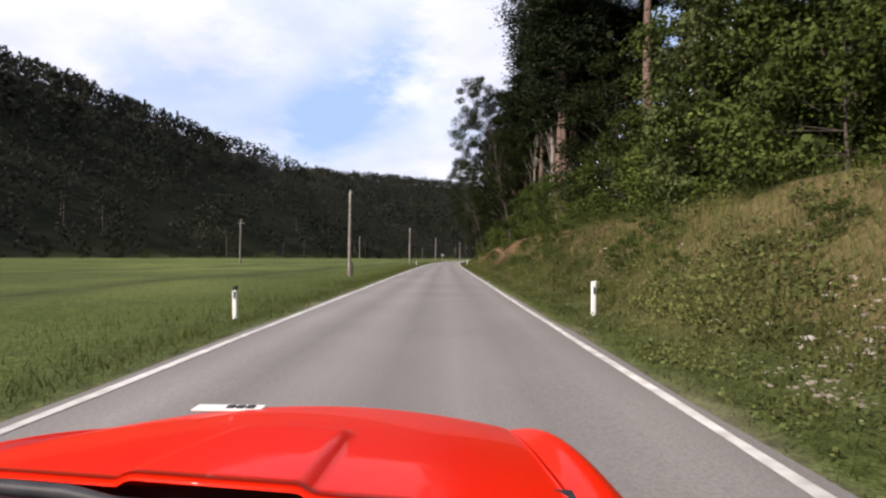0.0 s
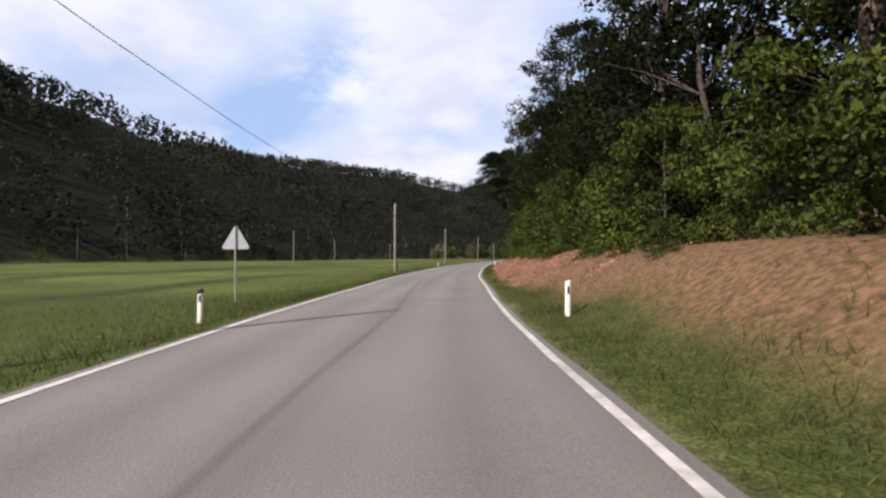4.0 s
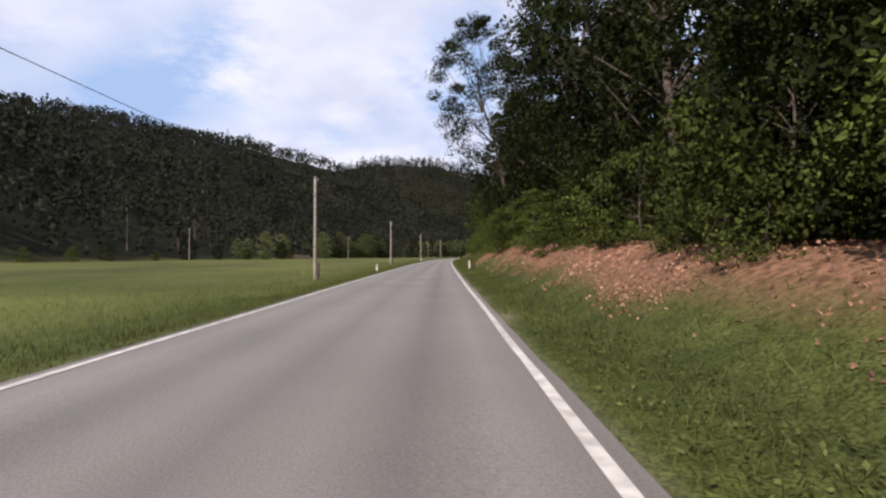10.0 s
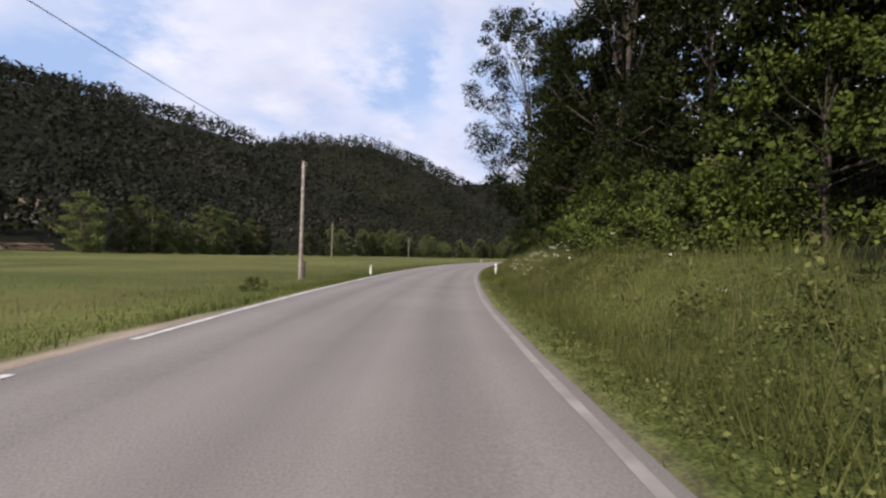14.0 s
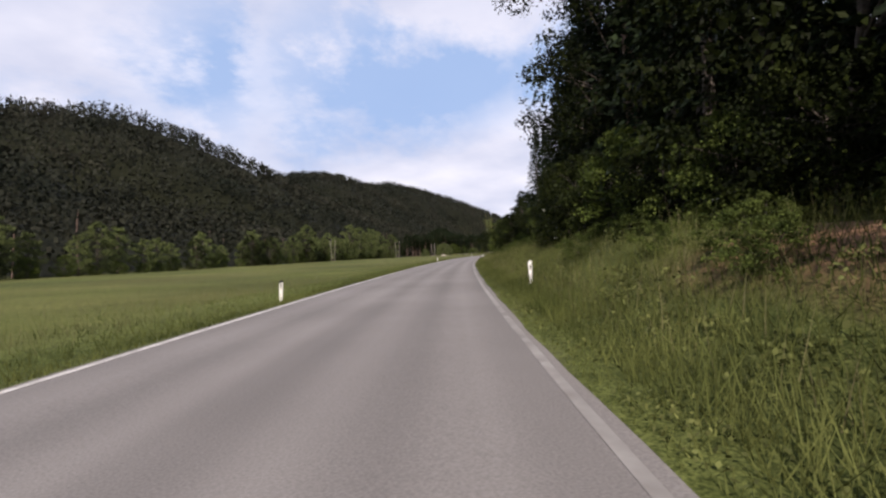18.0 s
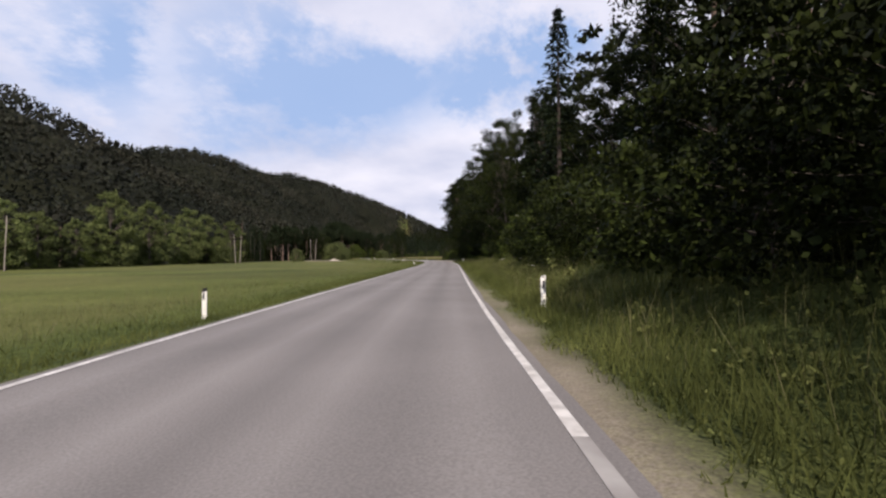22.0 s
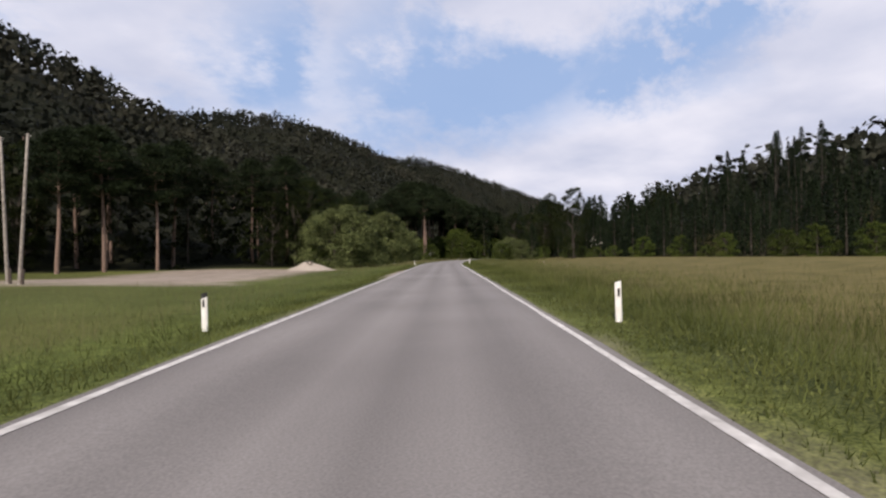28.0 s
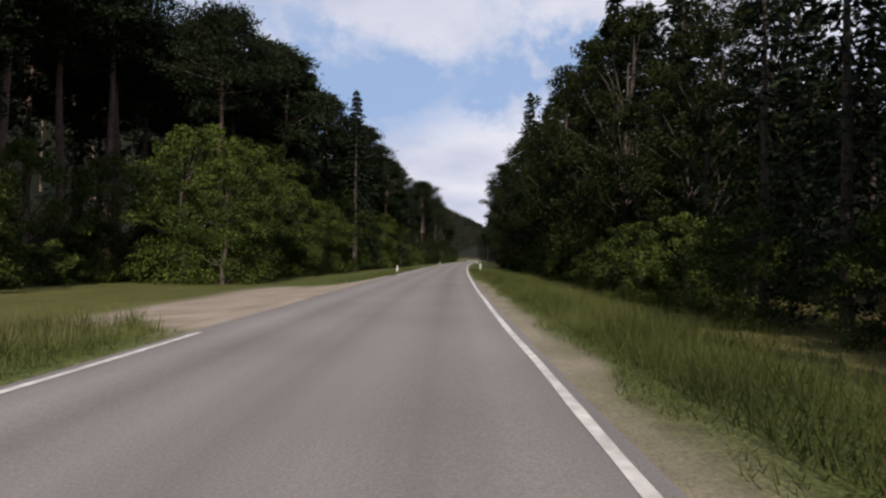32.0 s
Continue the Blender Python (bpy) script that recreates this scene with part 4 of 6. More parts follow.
    plant("broad_d", 17, 9.4, 0.85, "big bright leafy tree bulging over the bank", g2)
    plant("broad_d", 13, 10.5, 0.8, "big bright leafy tree bulging over the bank", g2)
    for k, s, d, q in (("pine_b", 42, 9.5, 1.0), ("pine_b", 47, 12.0, 1.05), ("pine_a", 53, 10.0, 1.1), ("pine_b", 58, 13.0, 1.0)):
        plant(k, s, d, q, group=g2)
    plant("pine_c", 962, 12.0, 1.3, "spreading dark pine leaning over the lay-by", g2)
    for k, s, d, q in (("pine_a", 957, 14.5, 1.1), ("broad_a", 974, 24, 1.0), ("broad_b", 979, 30, 1.0), ("broad_a", 1002, 16.8, 0.72), ("broad_b", 999, 14.2, 0.7)):
        plant(k, s, d, q, group=g2)
    plant("pine_c", 999, 19.8, 1.4, "tall lone pine standing beside the forest track", g2)
    plant("spruce_b", 1000, 15.2, 0.75, "dark bushy young conifer under the lone pine", g2)
    # the dense hornbeams behind the flowering bank
    for s, d, q in ((441, 9.6, 1.0), (446, 9.0, 1.1), (451, 9.4, 1.05), (448, 13.5, 1.3), (442, 14.0, 1.25), (456, 10.2, 1.0)):
        plant("broad_d", s, d, q, group=g2)
    # dark low trees that close the deep shade behind the bank
    keep = RNG.bit_generator.state
    for s, d, q in ((295, 9.0, 0.9), (299, 9.4, 0.95), (303, 9.8, 0.9), (331, 9.2, 0.9), (335, 8.8, 1.0), (339, 9.2, 0.95), (343, 9.2, 0.9), (347, 9.6, 0.9)):
        plant("broad_b", s, d, q, group=g2)
    RNG.bit_generator.state = keep
    plant("broad_b", 1004, 18.5, 0.85, group=g2)
    for s, d, q in ((992, 12.8, 0.75), (995, 15, 0.95), (998, 19, 0.9), (993, 17, 0.7), (1001, 13.5, 0.7)):
        plant("bush_a", s, d, q, "bushy elder with white blossom beside the gravel", g1)
    for k in range(38):
        s = 672 + (k % 19) * 3.8 + RNG.uniform(-1, 1)
        plant("spruce_a", s, float(np.interp(s, [672, 690, 705, 745], [9.6, 10.5, 11.5, 15])) + (k // 19) * 5.5 + RNG.uniform(0, 2.5), RNG.uniform(0.95, 1.2), "dense black green spruce on the wooded slope", g2)
    for s, d, q in ((757, 13.5, 0.95), (762, 15.5, 1.0), (768, 14.5, 1.05), (774, 16.5, 1.0), (765, 19, 1.1), (752, 15, 0.9), (747, 16, 0.95)):
        plant("spruce_a", s, d, q, group=g2)
    for s, d, q in ((44, 9.6, 1.0), (50, 10.4, 1.1), (55, 9.8, 0.95), (64, 11.0, 1.05), (84, 10.6, 1.05), (92, 11.2, 1.0), (104, 10.8, 0.95), (121, 8.4, 1.1), (232, 8.6, 0.9), (418, 8.8, 0.9), (424, 9.6, 1.0), (433, 9.2, 0.9), (121, 9.6, 0.9)):
        plant("birch", s, d, q, group=g2)
    # the dark wood behind the forest track
    for k in range(60):
        s = 978 + (k % 20) * 3.2 + RNG.uniform(-1, 1)
        d = 29 + max(996 - s, 0) * 0.2 + (k // 20) * 5.0 + RNG.uniform(0, 2)
        plant(RNG.choice(["spruce_a", "broad_a", "spruce_a", "broad_c"]), s, d, RNG.uniform(0.9, 1.1) * float(np.interp(s, [985, 1004, 1040], [1.2, 0.85, 0.7])), group=g2)
        behind(s, d + 13, float(np.interp(s, [985, 1004, 1040], [1.15, 0.8, 0.65])))


right_wood()


def end_woods():
    """The spruces behind the right-hand meadow, willows on the left, and the woods round the road's last stretch."""
    g = "row of spruces behind the meadow"
    for k in range(46):
        s = 1082 + k * 2.9
        d = float(np.interp(s, [1082, 1115, 1150, 1215], [66, 45, 31, 15])) + RNG.uniform(-2.5, 2.5)
        if s > 1172:
            continue
        plant("spruce_b", s, d, RNG.uniform(0.5, 0.8), group=g)
        plant("spruce_b", s + 2, d + 4.5 + RNG.uniform(-1, 2), RNG.uniform(0.55, 0.85), group=g)
        if k % 2:
            plant(RNG.choice(["bush_b", "bush_a"]), s, d - 3.5, RNG.uniform(0.5, 0.8), "low bush in front of the spruces", g)
    for k in range(26):
        plant("spruce_b" if k % 3 else "spruce_a", 1168 + (k % 9) * 4, 27 + (k // 9) * 8 + RNG.uniform(0, 4), RNG.uniform(0.5, 0.75), group=g)
    for k in range(18):
        plant(RNG.choice(["spruce_b", "broad_d", "bush_b"]), 1186 + (k % 6) * 5 + RNG.uniform(-1, 1), 15 + (k // 6) * 9 + RNG.uniform(0, 4), RNG.uniform(0.5, 0.75), group=g)
    for k in range(16):
        s = 1189 + k * 1.7
        plant("spruce_a", s, float(np.interp(s, [1189, 1215], [30, 19])) + (k % 2) * 3.5, float(np.interp(s, [1189, 1215], [0.85, 0.5])) * RNG.uniform(0.85, 1.1), group=g)
    for s in np.arange(1085, 1235, 4.5):
        plant(RNG.choice(["spruce_a", "spruce_b"]), s, RNG.uniform(62, 74), RNG.uniform(0.7, 0.95), group=g)
        plant("spruce_a", s + 2, RNG.uniform(78, 92), RNG.uniform(0.8, 1.1), group=g)
    plant("broad_a", 1147, 23, 0.85, "tall narrow broadleaf tree among young spruces", g)
    g = "bushes at the right bend"
    for kind, s, d, q in (("bush_b", 1174, 8.6, 0.8), ("willow", 1180, 11.0, 0.9), ("willow", 1184, 9.8, 0.95), ("willow", 1178, 13.5, 0.8), ("bush_b", 1177, 9.4, 0.8), ("spruce_a", 1201, 11.0, 0.86), ("broad_a", 1197, 9.6, 0.85), ("broad_b", 1196, 11.5, 0.6), ("bush_b", 1187, 8.0, 1.0)):
        plant(kind, s, d, q, group=g)
    g = "trees of the end wood"
    for s in np.arange(1203, 1290, 3.6):
        low = 0.62 if s < 1226 else 1.0
        plant(RNG.choice(["broad_b", "spruce_a", "broad_a"]), s, RNG.uniform(10.0, 11.6), RNG.uniform(0.9, 1.15) * low, group=g)
        plant(RNG.choice(["spruce_a", "broad_c"]), s + 1.5, RNG.uniform(14, 18), RNG.uniform(0.95, 1.2) * low, group=g)
        plant("bush_b", s + 0.8, RNG.uniform(8.4, 9.4), RNG.uniform(0.4, 0.6), "dark bush in the shade of the wood", g)
    for s in np.arange(1216, 1292, 8.0):
        for d in np.arange(21, 62, 11.0):
            behind(s + RNG.uniform(-2, 2), d + RNG.uniform(-3, 3), RNG.uniform(0.6, 0.85))
    for s, d in ((1214, -21.5), (1219, -22.5)):
        plant("pine_b", s, d, 0.95, "very tall pine with a long pale bare trunk", g)
    for s in np.arange(1290, 1560, 6.0):
        plant(RNG.choice(["spruce_a", "pine_a"]), s, RNG.uniform(8, 14), RNG.uniform(0.85, 1.1), group=g)
        plant(RNG.choice(["pine_a", "pine_b", "spruce_a"]), s, -RNG.uniform(12, 24), RNG.uniform(0.8, 1.05), group=g)
        plant(RNG.choice(["bush_b", "broad_b"]), s + 2, -RNG.uniform(9, 12), RNG.uniform(0.5, 0.8), group=g)
    for k in range(24):
        plant(RNG.choice(["broad_a", "pine_a", "spruce_a", "broad_b"]), 1090 + (k % 8) * 5 + RNG.uniform(-2, 2), -38 - (k // 8) * 8 - RNG.uniform(0, 4) - max(1112 - (1090 + (k % 8) * 5), 0) * 0.9, RNG.uniform(0.7, 0.95), group="trees of the left wood")
    g = "willows beside the yard"
    for s, d, q in ((1128, -17.5, 1.45), (1132, -15.8, 1.6), (1136, -15.0, 1.2), (1133, -20.5, 1.5), (1158, -17.5, 1.5), (1161, -16.5, 1.75), (1166, -15.0, 1.4), (1171, -14.0, 1.0)):
        plant("willow", s, d, q, "tall dense grey green willow beside the yard", g)
    g = "trees of the left wood"
    for s in np.arange(1128, 1206, 3.6):
        e = float(left_edge(s))
        plant(RNG.choice(["broad_b", "bush_b"]), s, -e * (0.78 if s < 1163 else 0.95) - RNG.uniform(0, 2), RNG.uniform(0.5, 0.75), group=g)
        plant(RNG.choice(["broad_c", "broad_a", "spruce_a"]), s + 2, -e - RNG.uniform(2, 6), RNG.uniform(0.65, 0.85), group=g)
        plant(RNG.choice(["pine_a", "pine_b"]), s + 1, -e - RNG.uniform(8, 15), RNG.uniform(0.6, 0.8), group=g)
    for s in np.arange(1206, 1285, 4.2):
        e = float(left_edge(s))
        plant("broad_d", s + 26, -12.5 - RNG.uniform(0, 2.5), RNG.uniform(0.75, 1.1), group=g)
        plant("broad_d", s + 28, -16.5 - RNG.uniform(0, 2.5), RNG.uniform(1.0, 1.3), group=g)
        plant(RNG.choice(["bush_b", "broad_d"]), s, -e + 3 - RNG.uniform(0, 3), RNG.uniform(0.7, 0.95), group=g)
        plant(RNG.choice(["bush_b", "bush_a"]), s + 2, -e + 5 - RNG.uniform(0, 2), RNG.uniform(0.7, 1.0), group=g)
        plant(RNG.choice(["pine_a", "pine_b", "pine_b"]), s, -e - RNG.uniform(2, 7), RNG.uniform(0.95, 1.2) * (0.8 if s < 1224 else 1.0), group=g)
        plant(RNG.choice(["pine_a", "pine_b", "spruce_a"]), s + 2, -e - RNG.uniform(9, 17), RNG.uniform(1.0, 1.2) * (0.78 if s < 1224 else 1.0), group=g)
    for k, s, d, q in (("spruce_a", 1264, -11.5, 1.15), ("spruce_a", 1270, -12.5, 1.05), ("pine_a", 1249, -15.5, 1.1), ("pine_b", 1241, -18.0, 0.9), ("spruce_a", 1257, -15.0, 1.1), ("pine_a", 1278, -13, 1.1)):
        plant(k, s, d, q, group=g)
    for s in np.arange(1246, 1330, 5.5):
        plant(RNG.choice(["spruce_a", "pine_a", "broad_a"]), s, -RNG.uniform(13, 19), RNG.uniform(0.95, 1.2), group=g)
    for s in np.arange(1080, 1212, 5.0):
        for k in range(2):
            behind(s + RNG.uniform(-2, 2), -float(left_edge(s)) - 6 - 9 * k - RNG.uniform(0, 4), RNG.uniform(0.65, 0.85))
    g = "sunlit trees along the meadow's edge"
    for s in np.arange(560, 1092, 7.5):
        e = float(left_edge(s))
        if 585 < s < 606:
            continue
        if RNG.random() < 0.75:
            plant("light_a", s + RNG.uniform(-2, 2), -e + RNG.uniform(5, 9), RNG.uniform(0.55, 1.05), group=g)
        plant(RNG.choice(["bush_b", "bush_a", "broad_b"]), s + 4, -e + RNG.uniform(8, 11), RNG.uniform(0.6, 1.1), group=g)
    for s in np.arange(60, 560, 13.0):
        e = float(left_edge(s))
        plant(RNG.choice(["broad_b", "bush_b"]), s, -e + RNG.uniform(2, 5), RNG.uniform(0.5, 0.9), group=g)
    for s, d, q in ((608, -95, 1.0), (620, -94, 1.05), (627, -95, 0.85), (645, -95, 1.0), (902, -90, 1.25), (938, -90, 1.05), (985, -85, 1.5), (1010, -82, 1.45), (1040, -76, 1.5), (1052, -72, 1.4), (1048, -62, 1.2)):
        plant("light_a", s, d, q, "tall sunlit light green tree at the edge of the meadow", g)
    for s, d, q in ((612, -126, 0.6), (618, -130, 0.55), (624, -133, 0.6), (632, -128, 0.65), (640, -124, 0.7)):
        plant("light_a", s, d, q, "light green garden tree on the slope below the house", g)
    for s, d, q in ((945, -8.0, 0.24), (948, -8.8, 0.27), (951, -8.0, 0.22)):
        plant("bush_a", s, d, q, "small sapling growing alone in the meadow grass", "saplings in the meadow")
    for s, d, q in ((342.0, -7.4, 0.42), (344.6, -6.6, 0.3), (345.2, -7.6, 0.36)):
        plant("bush_c", s, d, q, "tall weeds growing round the pole's foot", "saplings in the meadow")
    plant("bush_c", 529, -5.3, 0.3, "tiny sapling in the verge grass", "saplings in the meadow")
    plant("willow", 1066, -37, 0.9, "round willow bush in the meadow", "willows beside the yard")


end_woods()
hidden_wood()


def far_wood():
    """The woods on the slopes: many rough crowns, too many to count."""
    n = 120000
    x, y = RNG.uniform(-750, 2400, n), RNG.uniform(-350, 2700, n)
    s2, d2 = nearest(x, y)
    toe, edge = right_toe(np.clip(s2, -80, 1700)), left_edge(np.clip(s2, -80, 1700))
    w = np.where(d2 < 0, -d2 - edge, d2 - toe)
    late = s2 > 960
    reach = np.where(d2 < 0, 540, np.where(late, 330, 420))
    start = np.where(d2 < 0, -0.5, np.where((s2 > st(18.7)) & (s2 < st(21.6)), 27, 19))
    ok = (w > start) & (w < reach) & (s2 > -220) & (s2 < 2700)
    ok &= ~((s2 > 1120) & (s2 < 1300) & (np.abs(d2) < 42)) & ~(late & (d2 > 0) & (d2 < np.where(s2 < 1240, 95, 55)))
    ok |= ridge(x, y) > 15
    # the slope behind the roadside wood stands thinner
    ok &= ~((d2 > 0) & ~late & (w > 70) & (RNG.random(n) < 0.6))
    x, y, s2, d2, w = x[ok], y[ok], s2[ok], d2[ok], w[ok]
    z = ground_z(s2, d2, x, y)
    m = len(x)
    conif = RNG.random(m) < np.where(w > 150, 0.1, 0.25) + 0.15 * (wobble(x, y, 60) > 0.1)
    tall = RNG.uniform(13, 18.5, m) + np.where(conif, RNG.uniform(0, 4, m), 0)
    near = (w < np.where(d2 > 0, 60, np.where(s2 < 420, 250, 110))) & (s2 < 1700)
    hid = (d2 > 0) & ~near & (s2 < 960)
    c, size, face = [], [], []
    for sel, per, card in ((near, 36, 1.45), (~near & ~hid, 15, 2.4), (hid, 8, 3.4)):
        k = int(sel.sum())
        a, h = RNG.uniform(0, 2 * np.pi, (k, per)), tall[sel][:, None]
        u = np.where(conif[sel][:, None], RNG.uniform(0.08, 1, (k, per)) ** 0.8, RNG.uniform(0.1, 1, (k, per)) ** 0.7)
        dome = np.sqrt(np.clip(1 - ((u - 0.55) / 0.46) ** 2, 0.02, 1)) * 0.36
        rad = np.where(conif[sel][:, None], (1.03 - u) * 0.24, dome) * h * RNG.uniform(0.8, 1.05, (k, per))
        c.append(np.stack([x[sel][:, None] + rad * np.cos(a), y[sel][:, None] + rad * np.sin(a), z[sel][:, None] + u * h], -1).reshape(-1, 3))
        size.append(np.repeat(np.where(w[sel] > 110, max(card, 2.2), card), per))
        lean = np.where(conif[sel][:, None], 0.4, (u - 0.5) * 3.0)
        face.append(np.stack([np.cos(a), np.sin(a), lean], -1).reshape(-1, 3))
    c, size = np.concatenate(c), np.concatenate(size)
    v, f = leaf_cards(RNG, c, 1.0, 0.8, facing=np.concatenate(face) * 1.5)
    centre = np.repeat(c, 4, 0)
    v = centre + (v - centre) * np.repeat(size, 4)[:, None] * 1.15
    tagged(new("far_wood", mesh_from("far_wood", v, f, FAR_LEAF)), "dark mixed woodland covering the valley slopes", "woodland", kind="stuff")
    # bare stems that show between the crowns at the wood's edge
    pieces = []
    pick = np.where((d2 < 0) & (-d2 < left_edge(s2) + 60))[0]
    for i in RNG.choice(pick, min(330, len(pick)), replace=False):
        h = tall[i] * 0.75
        pieces.append(tube([(x[i], y[i], z[i] - 0.3), (x[i] + RNG.normal() * 0.3, y[i] + RNG.normal() * 0.3, z[i] + h)], [0.2, 0.1], 5))
    tagged(new("far_stems", mesh_from("far_stems", *joined(pieces), BARK_PINE, True)), "pale pine stems standing at the edge of the woods", "tree trunks", kind="stuff")


far_wood()

# ---- poles and cable ----


def pole(s, d, tall=6.6, lean=0.0, arm=False):
    root = tagged(new("utility_pole"), "weathered grey wooden utility pole standing in the meadow", "utility pole", "poles along the road")
    x, y, z = at(s, d)
    root.matrix_basis = pose(x, y, z, 0, lean, heading(s))
    v, f = tube([(0, 0, -0.4), (0, 0, 0.0), (0, 0, tall * 0.5), (0, 0, tall - 0.03), (0, 0, tall)], [0.13, 0.125, 0.105, 0.085, 0.03], 12)
    part("shaft", mesh_from("shaft", v, f, WOOD, True), root)
    v, f = tube([(0.12, 0, tall - 0.25), (0.2, 0, tall - 0.25), (0.2, 0, tall - 0.1)], [0.012, 0.012, 0.03], 8)
    part("insulator", mesh_from("insulator", v, f, POST_WHITE, True), root, "small white insulator")
    v, f = tube([(0.2, -0.02, -0.4), (0.2, -0.02, 1.08), (0.2, -0.02, 1.1)], [0.11, 0.1, 0.03], 8)
    stub = part("stub", mesh_from("stub", v, f, TARRED, True), root, "short dark tarred stub bolted to the foot")
    for zz in (0.45, 0.9):
        v, f = tube([(-0.13, -0.02, zz), (0.31, -0.02, zz)], [0.014, 0.014], 6)
        part("bolt", mesh_from("bolt", v, f, STEEL), stub)
    if arm:
        v, f = tube([(-0.75, 0.14, tall - 0.7), (0.75, 0.14, tall - 0.7)], [0.06, 0.06], 6)
        part("crossarm", mesh_from("crossarm", v, f, WOOD), root)
    return (x, y, z + tall - 0.12)


def cable(points, slack=0.03):
    pieces = []
    for a, b in zip(points[:-1], points[1:]):
        a, b = np.array(a), np.array(b)
        u = np.linspace(0, 1, 9)[:, None]
        sag = slack * np.linalg.norm(b - a)
        pieces.append(tube(a + (b - a) * u - np.array((0.0, 0.0, 1.0)) * sag * 4 * u * (1 - u), [0.011] * 9, 5))
    return tagged(new("overhead_cable", mesh_from("overhead_cable", *joined(pieces), CABLE)), "thin black telephone cable hung from pole to pole", "cable")


POLES = [(st(0) + 42.5, -7.1), (st(2) + 25, -6.6), (st(3.5) + 23, -6.4), (197, -6.2), (st(6) + 29, -6.8), (st(7) + 41, -6.0), (st(9) + 19.3, -7.0), (st(10) + 35.5, -7.0),
         (st(12) + 9.4, -7.1), (st(13) + 25, -7.0), (st(14) + 30.3, -7.6)]
tops = [pole(s, d, 6.9) for s, d in POLES]
for a, b in zip(tops[:-1], tops[1:]):
    cable([a, b], 0.012 if b == tops[-1] else 0.022)
for s, d in [(106, -42), (188, -42), (278, -54), (357, -76), (430, -75), (504, -73), (551, -45), (635, -49), (735, -75)]:
    pole(s, d, 9.0, 0.0, s == 106)
for s, d in [(833, -98), (926, -84), (1031, -57), (1081, -29)]:
    pole(s, d, 10.5, 3)
    pole(s + 0.9, d - 1.6, 10.5, -3)

# ---- marker posts ----


def marker_post_first(capped):
    text = "white plastic roadside marker post with a black top" if capped else "white plastic roadside marker post with a dark upright reflector"
    root = tagged(new("marker_post"), text, "marker post", "marker posts along the road")

    def slab(z0, z1, slope0, slope1, grow, material, name, label=""):
        bm = bmesh.new()
        w, t = 0.06 + grow, 0.045 + grow
        ring = []
        for zz, sl in ((z0, slope0), (z1, slope1)):
            ring.append([bm.verts.new((x, y, zz + sl * x)) for x, y in ((-w, -t * 0.4), (-w * 0.5, -t), (w * 0.5, -t), (w, -t * 0.4), (w * 0.6, t), (-w * 0.6, t))])
        bm.faces.new(ring[0][::-1])
        bm.faces.new(ring[1])
        for i in range(6):
            j = (i + 1) % 6
            bm.faces.new((ring[0][i], ring[0][j], ring[1][j], ring[1][i]))
        return part(name, bm_mesh(name, bm, material), root, label)
    slab(-0.2, 0.64, 0, 0.3, 0, POST_WHITE, "body")
    slab(0.641, 0.73, 0.3, 0.3, 0.001, POST_BLACK if capped else POST_WHITE, "cap", "black slanted cap" if capped else "white slanted top")
    bm = bmesh.new()
    box_bm(bm, (0.04, 0.01, 0.15), (0, -0.05, 0.54), 0.002)
    part("reflector", bm_mesh("reflector", bm, POST_BLACK), root, "narrow dark upright reflector")
    return root


POST_LEFT, POST_RIGHT = marker_post_first(True), marker_post_first(False)
POST_AT = [(0, 11.6, 4.1, 3.7), (2, 10.8, 4.25, 3.7), (3.5, 29, 4.1, 3.7), (5.5, 19.5, 4.1, 3.7), (7.5, 13, 4.1, 3.7), (9, 20, 4.1, 3.7), (11, 7.8, 4.1, 3.7), (12.5, 18.7, 4.1, 3.7), (14.5, 14, 4.1, 3.7), (16.5, 5, 4.1, 3.8),
           (18, 17.6, 4.15, 4.2), (20, 12.2, 3.9, 3.7), (22, 12.5, 4.1, 3.9), (24, 11.5, 4.15, 3.85), (26, 13.6, 3.95, 3.2), (28, 10, 4.1, 3.7), (29.9, 2.8, 4.1, 3.7), (31.4, 11.5, 4.3, 3.7), (32, 50, 4.1, 3.7), (32, 112, 4.1, 3.7)]
placed = set()
for k, ahead, to_left, to_right in POST_AT:
    s = float(st(k)) + ahead
    for side in (-1, 1):
        x, y, z = at(s - side * 0.2, -to_left if side < 0 else to_right)
        m = pose(x, y, max(z, -0.25), RNG.uniform(-2, 2), RNG.uniform(-2, 2), heading(s) + RNG.uniform(-6, 6))
        first = POST_LEFT if side < 0 else POST_RIGHT
        if side not in placed:
            placed.add(side)
            first.matrix_basis = m
        else:
            copy_thing(first, m)

# ---- grass ----


def blades(name, s, d, tall, wide, material, label, lean=0.35):
    n = len(s)
    x, y = place(s, d)
    z = ground_z(s, d, x, y) - 0.03
    keep = grit_at(s, d) < 0.3
    x, y, z, tall = x[keep], y[keep], z[keep], np.broadcast_to(tall, n)[keep]
    n = len(x)
    w = RNG.uniform(0, 2 * np.pi, n)
    wd = wide * RNG.uniform(0.6, 1.4, n)
    lx, ly = RNG.normal(size=n) * lean * tall, RNG.normal(size=n) * lean * tall
    base = np.stack([x, y, z], 1)
    side = np.stack([np.cos(w) * wd, np.sin(w) * wd, np.zeros(n)], 1)
    tip = base + np.stack([lx, ly, tall], 1)
    v = np.stack([base - side, base + side, tip], 1).reshape(-1, 3)
    f = np.arange(n * 3).reshape(n, 3)
    tagged(new(name, mesh_from(name, v, f, material)), label, "grass", kind="stuff")


